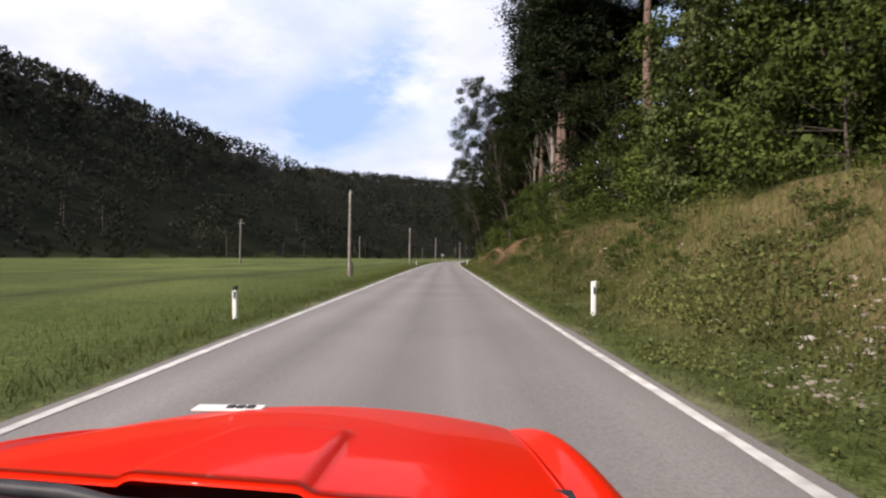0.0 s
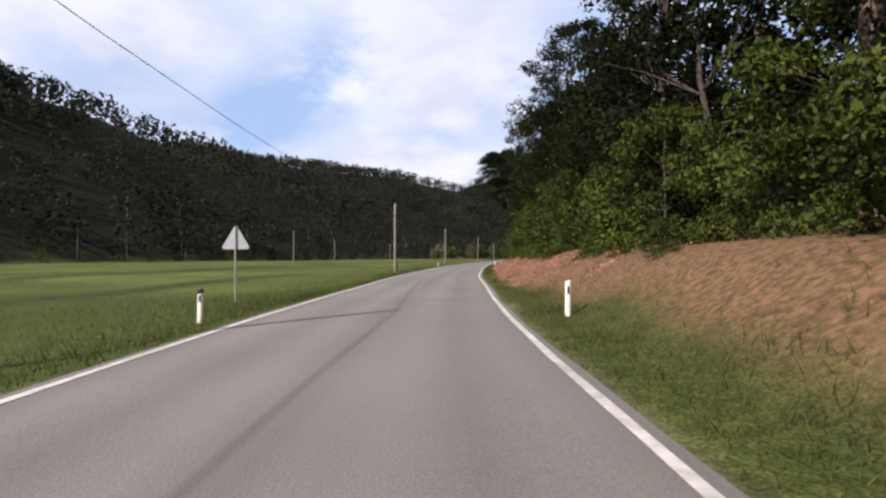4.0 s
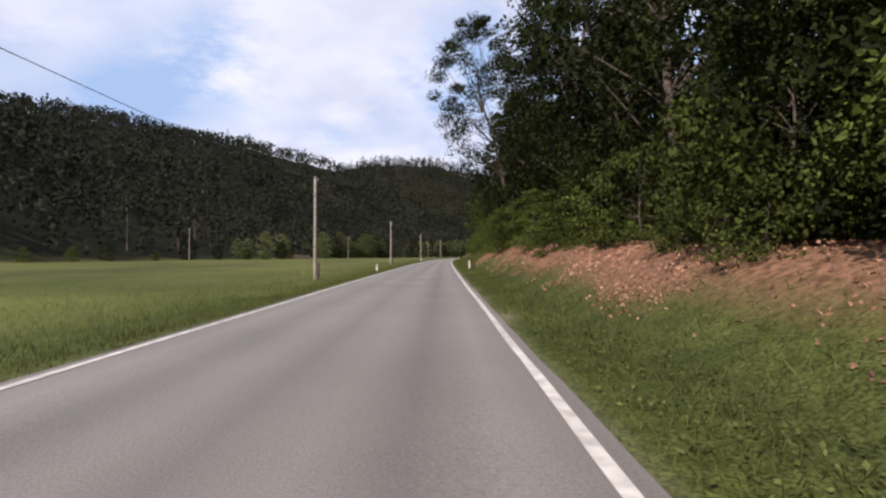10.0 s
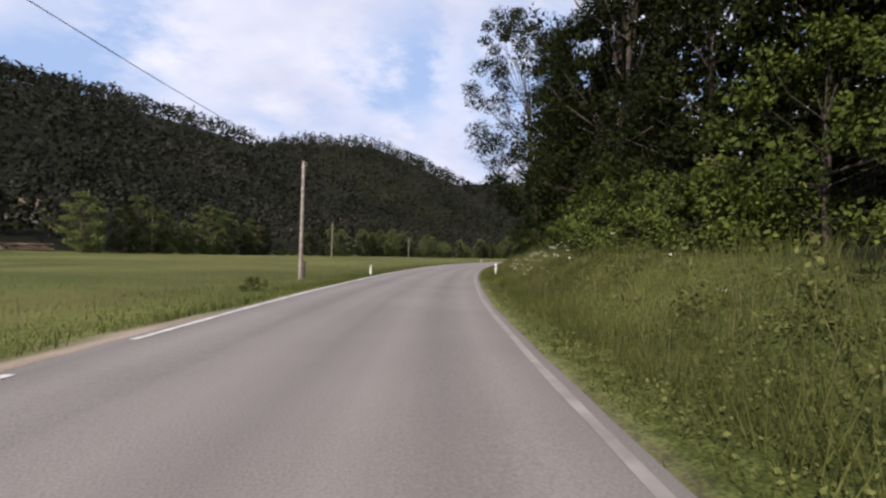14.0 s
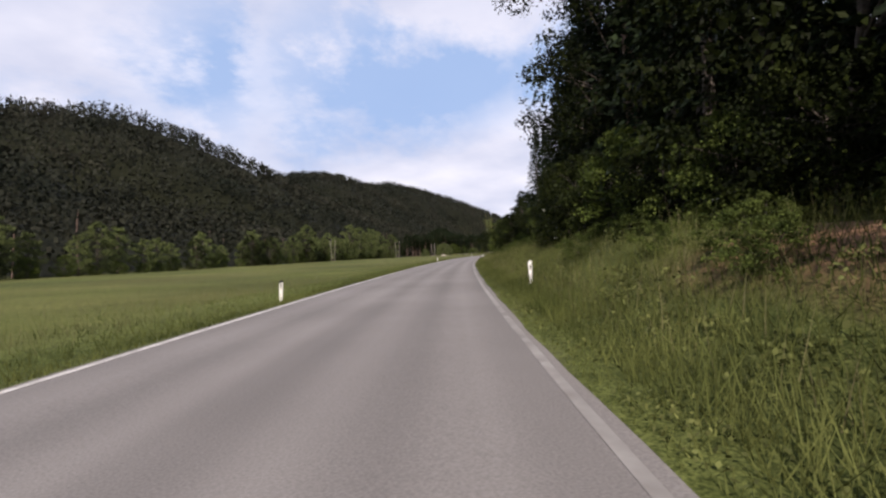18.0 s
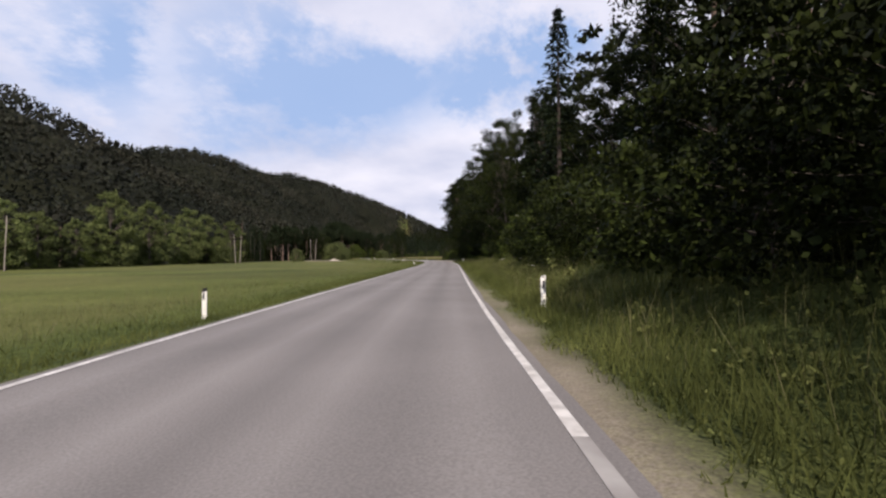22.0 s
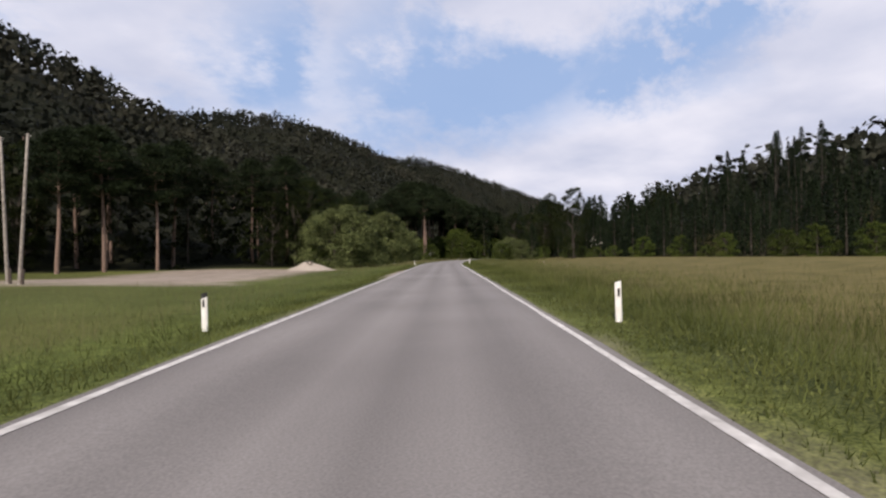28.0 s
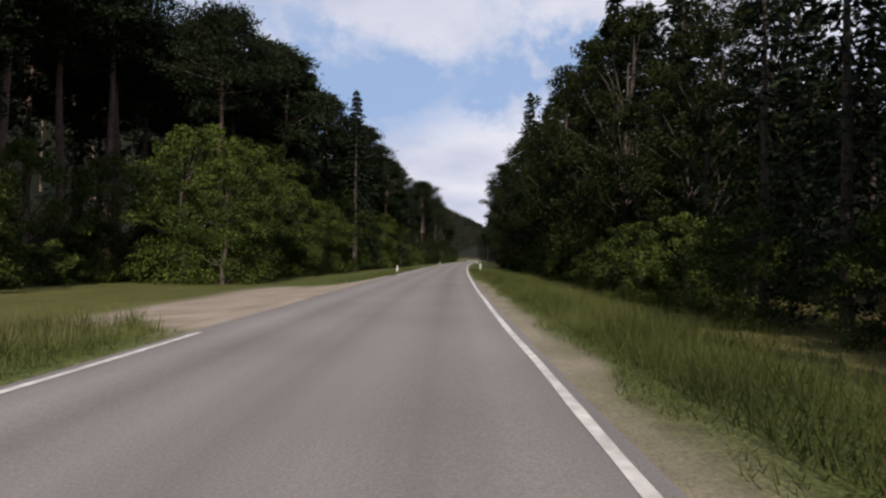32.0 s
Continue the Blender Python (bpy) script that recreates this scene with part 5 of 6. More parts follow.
def verges():
    n = 620000
    s = RNG.uniform(-5, 1260, n)
    side = np.where(RNG.random(n) < 0.45, -1, 1)
    a = np.where(side < 0, half_left(s), half_right(s)) + 0.22 + np.abs(RNG.normal(size=n)) * 1.25
    x, y = place(s, a * side)
    patch = 0.65 + 0.35 * wobble(x, y, 1.1)
    tall = RNG.uniform(0.05, 0.13, n) + 0.2 * ease(a, 2.8, 3.8) * RNG.uniform(0.3, 1, n) * patch
    bare = (s > st(4.5)) & (s < st(6.7))
    ok = ~((side > 0) & bare & (a > 3.5 + 0.3 * wobble(x, y, 1.7))) & ~((side > 0) & (s > 36) & (s < st(12)) & (a > np.where(s > st(8.9), 5.2, 4.2) + 0.5 * wobble(x, y, 2.3)) & (RNG.random(n) < 0.7)) & ~((side > 0) & (s > 922) & (s < 981) & (a > 3.4))
    blades("verge_grass", s[ok], (a * side)[ok], tall[ok], 0.009, GRASS_BLADE, "green verge grass along both sides of the road", 0.45)
    n = 330000
    s = RNG.uniform(-5, 1130, n)
    d = -(4.2 + np.abs(RNG.normal(size=n)) * 6.5)
    x, y = place(s, d)
    blades("meadow_grass", s, d, RNG.uniform(0.12, 0.3, n) * (0.8 + 0.3 * wobble(x, y, 3.0)), 0.008, MEADOW_BLADE, "long green meadow grass beside the road", 0.4)
    n = 360000
    m = n // 3
    s = np.concatenate([RNG.uniform(st(11.4), st(24.8), 2 * m), RNG.uniform(979, 1200, m)])
    d = np.concatenate([3.35 + np.abs(RNG.normal(size=2 * m)) * 2.1, 3.9 + np.abs(RNG.normal(size=m)) * 5])
    x, y = place(s, d)
    extra = 26000
    s = np.concatenate([s, RNG.uniform(-5, 40, extra), RNG.uniform(1194, 1212, 14000), RNG.uniform(1198, 1250, 26000), RNG.uniform(st(8.8), st(9.8), 9000), RNG.uniform(st(6.95), st(7.6), 4000)])
    d = np.concatenate([d, 4.2 + np.abs(RNG.normal(size=extra)) * 2.2, -RNG.uniform(3.6, 10, 14000), 3.6 + np.abs(RNG.normal(size=26000)) * 1.9, 3.7 + np.abs(RNG.normal(size=13000)) * 1.4])
    n = len(s)
    x, y = place(s, d)
    blades("bank_grass", s, d, RNG.uniform(0.25, 0.6, n) * (0.8 + 0.3 * wobble(x, y, 1.7)), 0.007, GRASS_BLADE, "tall uncut grass on the roadside bank", 0.35)
    n = 70000
    m = n // 5
    s = np.concatenate([RNG.uniform(st(8), 1130, 2 * m), RNG.uniform(st(12.5), st(24.6), m), RNG.uniform(988, 1185, m), RNG.uniform(1125, 1212, m)])
    d = np.concatenate([-(5 + np.abs(RNG.normal(size=2 * m)) * 8), 3.9 + np.abs(RNG.normal(size=m)) * 1.8, 4.8 + np.abs(RNG.normal(size=m)) * 7, -RNG.uniform(4.2, 8, m)])
    s[:3000], d[:3000] = RNG.uniform(785, 801, 3000), RNG.uniform(4.7, 6.6, 3000)
    blades("seed_grass", s, d, RNG.uniform(0.45, 0.8, n) + 0.25 * (np.abs(s - 793) < 8) * (d > 4.5), 0.005, STRAW, "pale seeding grass stalks above the meadow", 0.22)


verges()


def weeds():
    """Broad-leaved weeds and brambles in low clumps on the banks."""
    n = 6500
    s = np.concatenate([RNG.uniform(-4, st(12.3), n * 2 // 3), RNG.uniform(st(12.3), st(25), n // 4), RNG.uniform(1120, 1200, n - n * 2 // 3 - n // 4)])
    s[:1500] = RNG.uniform(-3, 42, 1500)
    s[1500:3000] = RNG.uniform(38, 118, 1500)
    s[3000:3700] = RNG.uniform(st(8.9), st(9.9), 700)
    s[3700:4000] = RNG.uniform(st(6.9), st(7.7), 300)
    s[4000:4700] = RNG.uniform(st(11.5), st(13.3), 700)
    d = np.where(s < 1100, 4.3 + np.abs(RNG.normal(size=n)) * 1.5, np.where(RNG.random(n) < 0.5, -RNG.uniform(6, 13, n), RNG.uniform(5, 10, n)))
    x, y = place(s, d)
    bare = ((s > st(4.5)) & (s < st(6.7))) | ((s > st(9.8)) & (s < st(11.4)))
    keep = (wobble(x, y, 1.9) > -0.25) & (grit_at(s, d) < 0.3) & ~(bare & (RNG.random(n) < 0.75))
    x, y, z = x[keep], y[keep], ground_z(s, d, x, y)[keep]
    k = 44
    rad = RNG.uniform(0.15, 0.42, len(x))
    p = RNG.normal(size=(len(x), k, 3)) * rad[:, None, None] * np.array((0.7, 0.7, 0.3))
    p[:, :, 2] = np.abs(p[:, :, 2]) + 0.03
    c = (np.stack([x, y, z], 1)[:, None] + p).reshape(-1, 3)
    v, f = leaf_cards(RNG, c, 0.075, 0.048, up=1.2)
    # tall nettles and dock in the grass before the last bend, and here and there on the earlier bank
    n = 440
    s = np.concatenate([RNG.uniform(1148, 1174, n // 2), RNG.uniform(st(12.5), st(24.5), n - n // 2)])
    d = np.concatenate([5.2 + np.abs(RNG.normal(size=n // 2)) * 2.6, 4.2 + np.abs(RNG.normal(size=n - n // 2)) * 1.3])
    x, y = place(s, d)
    z = ground_z(s, d, x, y)
    k, tall = 46, RNG.uniform(0.35, 0.8, n)
    u = RNG.uniform(0.1, 1, (n, k))
    p = RNG.normal(size=(n, k, 3)) * np.array((0.13, 0.13, 0.02))
    p[:, :, 2] += u * tall[:, None]
    v2, f2 = leaf_cards(RNG, (np.stack([x, y, z], 1)[:, None] + p).reshape(-1, 3), 0.1, 0.05, up=0.7)
    v, f = np.concatenate([v, v2]), np.concatenate([f, f2 + len(v)])
    tagged(new("bank_weeds", mesh_from("bank_weeds", v, f, WEED)), "low leafy weeds and brambles on the roadside banks", "weeds", kind="stuff")


weeds()


def herbs():
    """Clover and small herbs that close the short turf between the road and the bank."""
    r = np.random.default_rng(37)
    out = []
    for s0, s1, d0, d1, n in ((-2, 30, 2.9, 6.5, 42000), (30, 70, 2.9, 4.8, 14000), (240, 440, 2.9, 4.0, 30000), (440, 545, 2.9, 6.0, 60000), (600, 690, 2.9, 4.6, 20000), (690, 905, 3.0, 6.0, 50000), (985, 1200, 2.9, 5.5, 50000)):
        s, d = r.uniform(s0, s1, n), r.uniform(d0, d1, n)
        x, y = place(s, d)
        keep = (wobble(x, y, 0.9) + 0.5 * wobble(x, y, 0.25) > -0.25) & (d > half_right(s) + 0.3) & (grit_at(s, d) < 0.3)
        c = np.stack([x, y, ground_z(s, d, x, y) + np.abs(r.normal(size=n)) * 0.05 + 0.01], 1)
        out.append(c[keep])
    v, f = leaf_cards(r, np.concatenate(out), 0.05, 0.034, up=1.6)
    tagged(new("verge_herbs", mesh_from("verge_herbs", v, f, WEED)), "clover and small green herbs in the verge turf", "herbs", kind="stuff")


herbs()


def litter():
    n = 170000
    s = np.concatenate([RNG.uniform(st(0.8), st(3.6), n // 4), RNG.uniform(st(4.4), st(7.6), n // 3), RNG.uniform(st(7.7), st(12), n // 2)])
    d = np.where((s > st(4.6)) & (s < st(6.5)), 3.6, 4.3) + np.abs(RNG.normal(size=len(s))) * 1.8
    x, y = place(s, d)
    ok = ~((s > st(8.9)) & (s < st(9.7))) & (wobble(x, y, 1.5) + 0.5 * (d - np.where((s > st(4.6)) & (s < st(6.5)), 4.3, np.where(s > st(6.7), 5.7, 5.2))) + RNG.normal(size=len(s)) * 0.4 > 0)
    s, d, x, y = s[ok], d[ok], x[ok], y[ok]
    z = ground_z(s, d, x, y) + 0.01 + RNG.uniform(0, 0.03, len(s))
    v, f = leaf_cards(RNG, np.stack([x, y, z], 1), 0.068, 0.046, up=0.9)
    tagged(new("leaf_litter", mesh_from("leaf_litter", v, f, LITTER)), "dry reddish brown leaves lying on the roadside bank", "dead leaves", kind="stuff")


litter()

# ---- small things along the road ----


def warning_sign(s, d):
    """A triangle seen from its back."""
    root = tagged(new("road_sign"), "triangular road sign on a post, showing its grey back", "road sign")
    x, y, z = at(s, d)
    root.matrix_basis = pose(x, y, z, 0, 0, heading(s) + 6)
    part("post", mesh_from("post", *tube([(0, 0, -0.3), (0, 0, 2.55)], [0.03, 0.03], 10), STEEL, True), root)
    bm = bmesh.new()
    ring = []
    for yy in (0.035, 0.05):
        pts = []
        for k in range(3):
            for q in (-0.09, 0.09):
                w = math.pi / 2 + k * 2 * math.pi / 3 + q
                pts.append(bm.verts.new((0.5 * math.cos(w), yy, 2.05 + 0.5 * math.sin(w))))
        ring.append(pts)
    bm.faces.new(ring[0])
    bm.faces.new(ring[1][::-1])
    for i in range(6):
        bm.faces.new((ring[0][i], ring[0][(i + 1) % 6], ring[1][(i + 1) % 6], ring[1][i]))
    part("plate", bm_mesh("plate", bm, STEEL), root, "light grey back of the triangle")
    for zz in (1.95, 2.2):
        bm = bmesh.new()
        box_bm(bm, (0.1, 0.07, 0.03), (0, 0.01, zz), 0.004)
        part("clamp", bm_mesh("clamp", bm, STEEL), root)


warning_sign(162, -6.2)
ORANGE = mat("weathered_orange_wood", (0.35, 0.13, 0.04), (0.5, 0.22, 0.07), 12.0, 0.8, 0.2)


def stake(s, d):
    root = tagged(new("survey_stake"), "orange brown wooden stake stuck in the bank", "stake")
    x, y, z = at(s, d)
    root.matrix_basis = pose(x, y, z, 3, -4, heading(s))
    bm = bmesh.new()
    box_bm(bm, (0.045, 0.04, 0.9), (0, 0, 0.2), 0.006)
    part("shaft", bm_mesh("shaft", bm, ORANGE), root)
    bm = bmesh.new()
    box_bm(bm, (0.051, 0.046, 0.08), (0, 0, 0.6), 0.006)
    part("top_band", bm_mesh("top_band", bm, LITTER), root, "darker painted top")


stake(81.5, 5.6)


def stones():
    """Loose pale stones on the first bank and in the litter."""
    r = np.random.default_rng(31)
    forms = []
    for k in range(5):
        bm = bmesh.new()
        bmesh.ops.create_icosphere(bm, subdivisions=1, radius=0.5)
        for v in bm.verts:
            v.co *= r.uniform(0.7, 1.15)
            v.co.z *= 0.65
        forms.append(bm_mesh("stone", bm, STONE))
    for k in range(150):
        s = r.choice([r.uniform(-3, 20), r.uniform(-3, 30), r.uniform(60, 130), r.uniform(225, 265), r.uniform(385, 420)], p=[0.5, 0.2, 0.15, 0.1, 0.05])
        d = 4.2 + abs(r.normal()) * 1.5
        x, y, z = at(s, d, 0.02)
        o = tagged(new("stone", forms[k % 5]), "pale limestone lying on the roadside bank", "stone", "stones on the bank")
        q = 0.05 + 0.13 * r.random() ** 3
        o.matrix_basis = pose(x, y, z, 0, 0, r.uniform(0, 360)) @ Matrix.Diagonal((q * 1.3, q, q * 0.8, 1))
    # pale scree washed down the first bank
    shapes = []
    for s0, d0, ds, dd, n in ((4.9, 3.95, 0.4, 0.1, 110), (5.4, 4.7, 0.35, 0.3, 110), (6.2, 5.5, 0.6, 0.4, 90), (16.5, 5.0, 1.6, 0.4, 170), (13.6, 4.6, 0.8, 0.4, 50), (9.5, 4.9, 2.5, 0.5, 60), (25, 5.0, 5.0, 0.6, 140)):
        s, d = r.normal(s0, ds, n), np.maximum(r.normal(d0, dd, n), 3.3)
        x, y = place(s, d)
        c = np.stack([x, y, ground_z(s, d, x, y)], 1)
        w = 0.01 + 0.03 * r.random(n) ** 3
        cube = np.array([(i, j, k) for i in (-1, 1) for j in (-1, 1) for k in (-0.6, 0.6)])
        v = c[:, None] + cube[None] * w[:, None, None] * r.uniform(0.5, 1.2, (n, 8, 3))
        f = np.array(((0, 1, 3, 2), (4, 6, 7, 5), (0, 4, 5, 1), (2, 3, 7, 6), (0, 2, 6, 4), (1, 5, 7, 3)))
        shapes.append((v.reshape(-1, 3), (np.arange(n)[:, None, None] * 8 + f[None]).reshape(-1, 4)))
    v, f = joined(shapes)
    tagged(new("scree", mesh_from("scree", v, f, SCREE)), "crumbled pale limestone scree on the earthy bank", "stones", kind="stuff")


stones()


def flowers():
    """White umbels and daisies on the banks."""
    r = np.random.default_rng(41)
    c = []
    for s0, s1, d0, d1, n in ((528, 538, 4.1, 6.2, 60), (446, 450, 4.8, 6.2, 9), (439.5, 441.5, 4.3, 5.4, 14), (st(14.1), st(14.9), 4.2, 6.5, 18), (st(12), st(13.2), 4.5, 6.5, 10), (st(18), st(24), 4.5, 7.5, 45), (st(29.5), st(31.6), -8, -4, 10), (0, st(3), 4.2, 6.5, 14), (st(29), st(30), 5, 9, 10)):
        for k in range(n):
            s, d = r.uniform(s0, s1), r.uniform(d0, d1)
            x, y, z = at(s, d)
            c.append(np.array((x, y, z + r.uniform(0.45, 0.85))) + r.normal(size=(14, 3)) * (0.045, 0.045, 0.012))
    m = mat("flower_white", (0.6, 0.6, 0.54), (0.78, 0.78, 0.72), 3.0, 0.8, island=0.1)
    v, f = leaf_cards(r, np.concatenate(c), 0.026, 0.024, up=4.0)
    tagged(new("white_flowers", mesh_from("white_flowers", v, f, m)), "small white flower heads among the bank grass", "flowers", kind="stuff")


flowers()


def elder_flowers():
    r = np.random.default_rng(43)
    m = mat("elder_white", (0.55, 0.55, 0.45), (0.72, 0.72, 0.62), 3.0, 0.8, island=0.1)
    c = []
    for s, d, h, w in ((998, 14.5, 2.2, 2.0), (1236, -14, 3.0, 3.0), (1150, 27, 3.0, 2.5), (1205, -16, 2.0, 3.0), (700, 8.2, 2.6, 1.6), (855, 7.9, 2.6, 1.6)):
        x, y, z = at(s, d)
        for k in range(16):
            p = np.array((x, y, z + h)) + r.normal(size=3) * (w * 0.5, w * 0.5, 0.6)
            c.append(p + r.normal(size=(7, 3)) * (0.09, 0.09, 0.02))
    v, f = leaf_cards(r, np.concatenate(c), 0.1, 0.09, up=3.0)
    tagged(new("elder_blossom", mesh_from("elder_blossom", v, f, m)), "creamy white blossom clusters on roadside elder bushes", "blossom", kind="stuff")


elder_flowers()


def sand_pile(s, d):
    r = np.random.default_rng(51)
    n, k = 22, 9
    v = [(0, 0, 1.15)]
    f = []
    for i in range(1, k):
        for j in range(n):
            w = j * 2 * math.pi / n
            q = i / (k - 1)
            rad = 3.0 * q * (1 + 0.16 * math.sin(3 * w + 1) + 0.1 * math.sin(5 * w))
            v.append((rad * math.cos(w) * 1.25, rad * math.sin(w), 1.15 * (1 - q) ** 1.25 * (1 + 0.25 * math.sin(2 * w)) + r.normal() * 0.03 - 0.12 * q))
    quads = []
    for i in range(k - 2):
        for j in range(n):
            a = 1 + i * n
            quads.append((a + j, a + (j + 1) % n, a + n + (j + 1) % n, a + n + j))
    for j in range(0, n):
        quads.append((0, 1 + j, 1 + (j + 1) % n, 1 + (j + 1) % n))
    me = bpy.data.meshes.new("sand_pile")
    me.from_pydata(v, [], [tuple(dict.fromkeys(q)) for q in quads])
    me.materials.append(GRAVEL)
    for p in me.polygons:
        p.use_smooth = True
    o = tagged(new("gravel_heap", me), "low heap of pale gravel in the yard", "gravel heap")
    x, y, z = at(s, d)
    o.matrix_basis = pose(x, y, z, 0, 0, heading(s))


sand_pile(1117, -18.5)
LOG_WOOD = mat("cut_logs", (0.12, 0.08, 0.055), (0.34, 0.25, 0.18), 4.0, 0.9, 0.4, per_object=0.35)


def log_pile(s, d):
    root = tagged(new("log_pile"), "untidy pile of felled brown logs at the wood's edge", "log pile")
    x, y, z = at(s, d)
    root.matrix_basis = pose(x, y, z, 0, 0, heading(s) + 75)
    r = np.random.default_rng(61)
    for k in range(18):
        row, col = divmod(k, 6)
        q = r.uniform(0.22, 0.34)
        ln = r.uniform(5.5, 9.0)
        yy, zz = (col - 2.5) * 0.62 + row * 0.3 + r.normal() * 0.06, 0.25 + row * 0.52
        v, f = tube([(-ln / 2, yy, zz), (-ln / 4, yy + r.normal() * 0.05, zz), (ln / 4, yy + r.normal() * 0.05, zz), (ln / 2, yy, zz + r.normal() * 0.1)], [q, q * 0.97, q * 0.92, q * 0.85], 9)
        part("log", mesh_from("log", v, f, LOG_WOOD, True), root)


log_pile(592, -99)
log_pile(604, -104)
PLASTER = mat("house_plaster", (0.3, 0.28, 0.25), (0.42, 0.39, 0.35), 3.0, 0.9, 0.1, blotch=0.1)
TILES = mat("roof_tiles_brown", (0.11, 0.075, 0.055), (0.2, 0.14, 0.105), 5.0, 0.85, 0.3, blotch=0.15)
PANE = mat("window_dark", (0.02, 0.025, 0.03), (0.04, 0.045, 0.05), 2.0, 0.1)
FRAME = mat("window_wood", (0.25, 0.17, 0.1), (0.36, 0.25, 0.16), 9.0, 0.7)


def cottage(s, d):
    """A small house half hidden by the trees on the slope."""
    root = tagged(new("house"), "small pale house with brown gabled roof among trees", "house")
    x, y, z = at(s, d)
    root.matrix_basis = pose(x, y, z - 0.5, 0, 0, heading(s) + 60)
    bm = bmesh.new()
    box_bm(bm, (9.0, 7.0, 4.2), (0, 0, 2.1))
    part("wall", bm_mesh("wall", bm, PLASTER), root)
    bm = bmesh.new()
    for sx in (-4.49, 4.49):
        a = [bm.verts.new((sx, yy, zz)) for yy, zz in ((-3.5, 4.2), (3.5, 4.2), (0, 6.9))]
        b = [bm.verts.new((sx * 0.97, v.co.y, v.co.z)) for v in a]
        bm.faces.new(a)
        bm.faces.new(b[::-1])
        for i in range(3):
            bm.faces.new((a[i], a[(i + 1) % 3], b[(i + 1) % 3], b[i]))
    part("gable", bm_mesh("gable", bm, PLASTER), root)
    for side in (-1, 1):
        bm = bmesh.new()
        lo, hi = (side * 4.2, 3.75), (0, 7.05)
        q = [bm.verts.new((sx, yy, zz + dz)) for dz in (0, 0.18) for sx in (-5.1, 5.1) for yy, zz in (lo, hi)]
        for i in ((0, 1, 3, 2), (4, 6, 7, 5), (0, 4, 5, 1), (2, 3, 7, 6), (0, 2, 6, 4), (1, 5, 7, 3)):
            bm.faces.new([q[k] for k in i])
        bmesh.ops.recalc_face_normals(bm, faces=bm.faces)
        part("roof_slope", bm_mesh("roof_slope", bm, TILES), root)
    for xx in (-2.6, 0.0, 2.6):
        bm = bmesh.new()
        box_bm(bm, (1.1, 0.1, 1.3), (xx, -3.52, 2.2), 0.02)
        w = part("window", bm_mesh("window", bm, FRAME), root)
        bm = bmesh.new()
        box_bm(bm, (0.9, 0.04, 1.1), (xx, -3.58, 2.2))
        part("pane", bm_mesh("pane", bm, PANE), w)
    bm = bmesh.new()
    box_bm(bm, (0.7, 0.7, 1.6), (1.8, 0.6, 7.2), 0.03)
    part("chimney", bm_mesh("chimney", bm, PLASTER), root)


cottage(626, -146)

# ---- cars ----
RED = mat("car_paint_red", (0.84, 0.016, 0.002), (0.87, 0.02, 0.003), 2.0, 0.4, spec=0.03, coat=0.22)
WHITE_PAINT = mat("car_paint_white", (0.7, 0.71, 0.72), (0.78, 0.79, 0.8), 2.0, 0.3, coat=0.8)
RUBBER = mat("tyre_rubber", (0.015, 0.015, 0.016), (0.03, 0.03, 0.03), 20.0, 0.85)
PLASTIC = mat("black_plastic", (0.018, 0.018, 0.02), (0.04, 0.04, 0.045), 14.0, 0.55)
GREY_METAL = mat("cast_grey_metal", (0.2, 0.2, 0.22), (0.36, 0.36, 0.38), 9.0, 0.4, metal=0.5)
GLASS_DARK = mat("car_glass", (0.01, 0.012, 0.014), (0.03, 0.033, 0.036), 1.0, 0.05)
LAMP = mat("lamp_lens", (0.5, 0.5, 0.5), (0.7, 0.7, 0.7), 10.0, 0.15)
CHROME = mat("chrome", (0.7, 0.7, 0.7), (0.8, 0.8, 0.8), 2.0, 0.12, metal=1.0)


def sheet(fn, us, vs, material, name, thick=0.012):
    """A thin shell over a height function of across and along."""
    top = np.array([[fn(u, v) for v in vs] for u in us])
    a, b = len(us), len(vs)
    i = np.arange(a * b).reshape(a, b)
    f = np.stack([i[:-1, :-1], i[1:, :-1], i[1:, 1:], i[:-1, 1:]], -1).reshape(-1, 4)
    v = np.concatenate([top.reshape(-1, 3), top.reshape(-1, 3) - (0, 0, thick)])
    rim = np.concatenate([i[0, :], i[1:, -1], i[-1, -2::-1], i[-2:0:-1, 0]])
    side = np.stack([rim, np.roll(rim, -1), np.roll(rim, -1) + a * b, rim + a * b], 1)
    return mesh_from(name, v, np.concatenate([f, f[:, ::-1] + a * b, side[:, ::-1]]), material, True)


def wheel(parent, x, y, z, rad=0.3, wide=0.19):
    v, f = tube([(-wide / 2, 0, 0), (-wide / 2 + 0.02, 0, 0), (wide / 2 - 0.02, 0, 0), (wide / 2, 0, 0)], [rad * 0.7, rad, rad, rad * 0.7], 24)
    t = part("wheel", mesh_from("wheel", v + (x, y, z), f, RUBBER, True), parent, "black tyre on a metal rim")
    v, f = tube([(-wide / 2 + 0.01, 0, 0), (wide / 2 - 0.01, 0, 0)], [rad * 0.68, rad * 0.68], 20)
    part("rim", mesh_from("rim", v + (x, y, z), f, GREY_METAL, True), t)


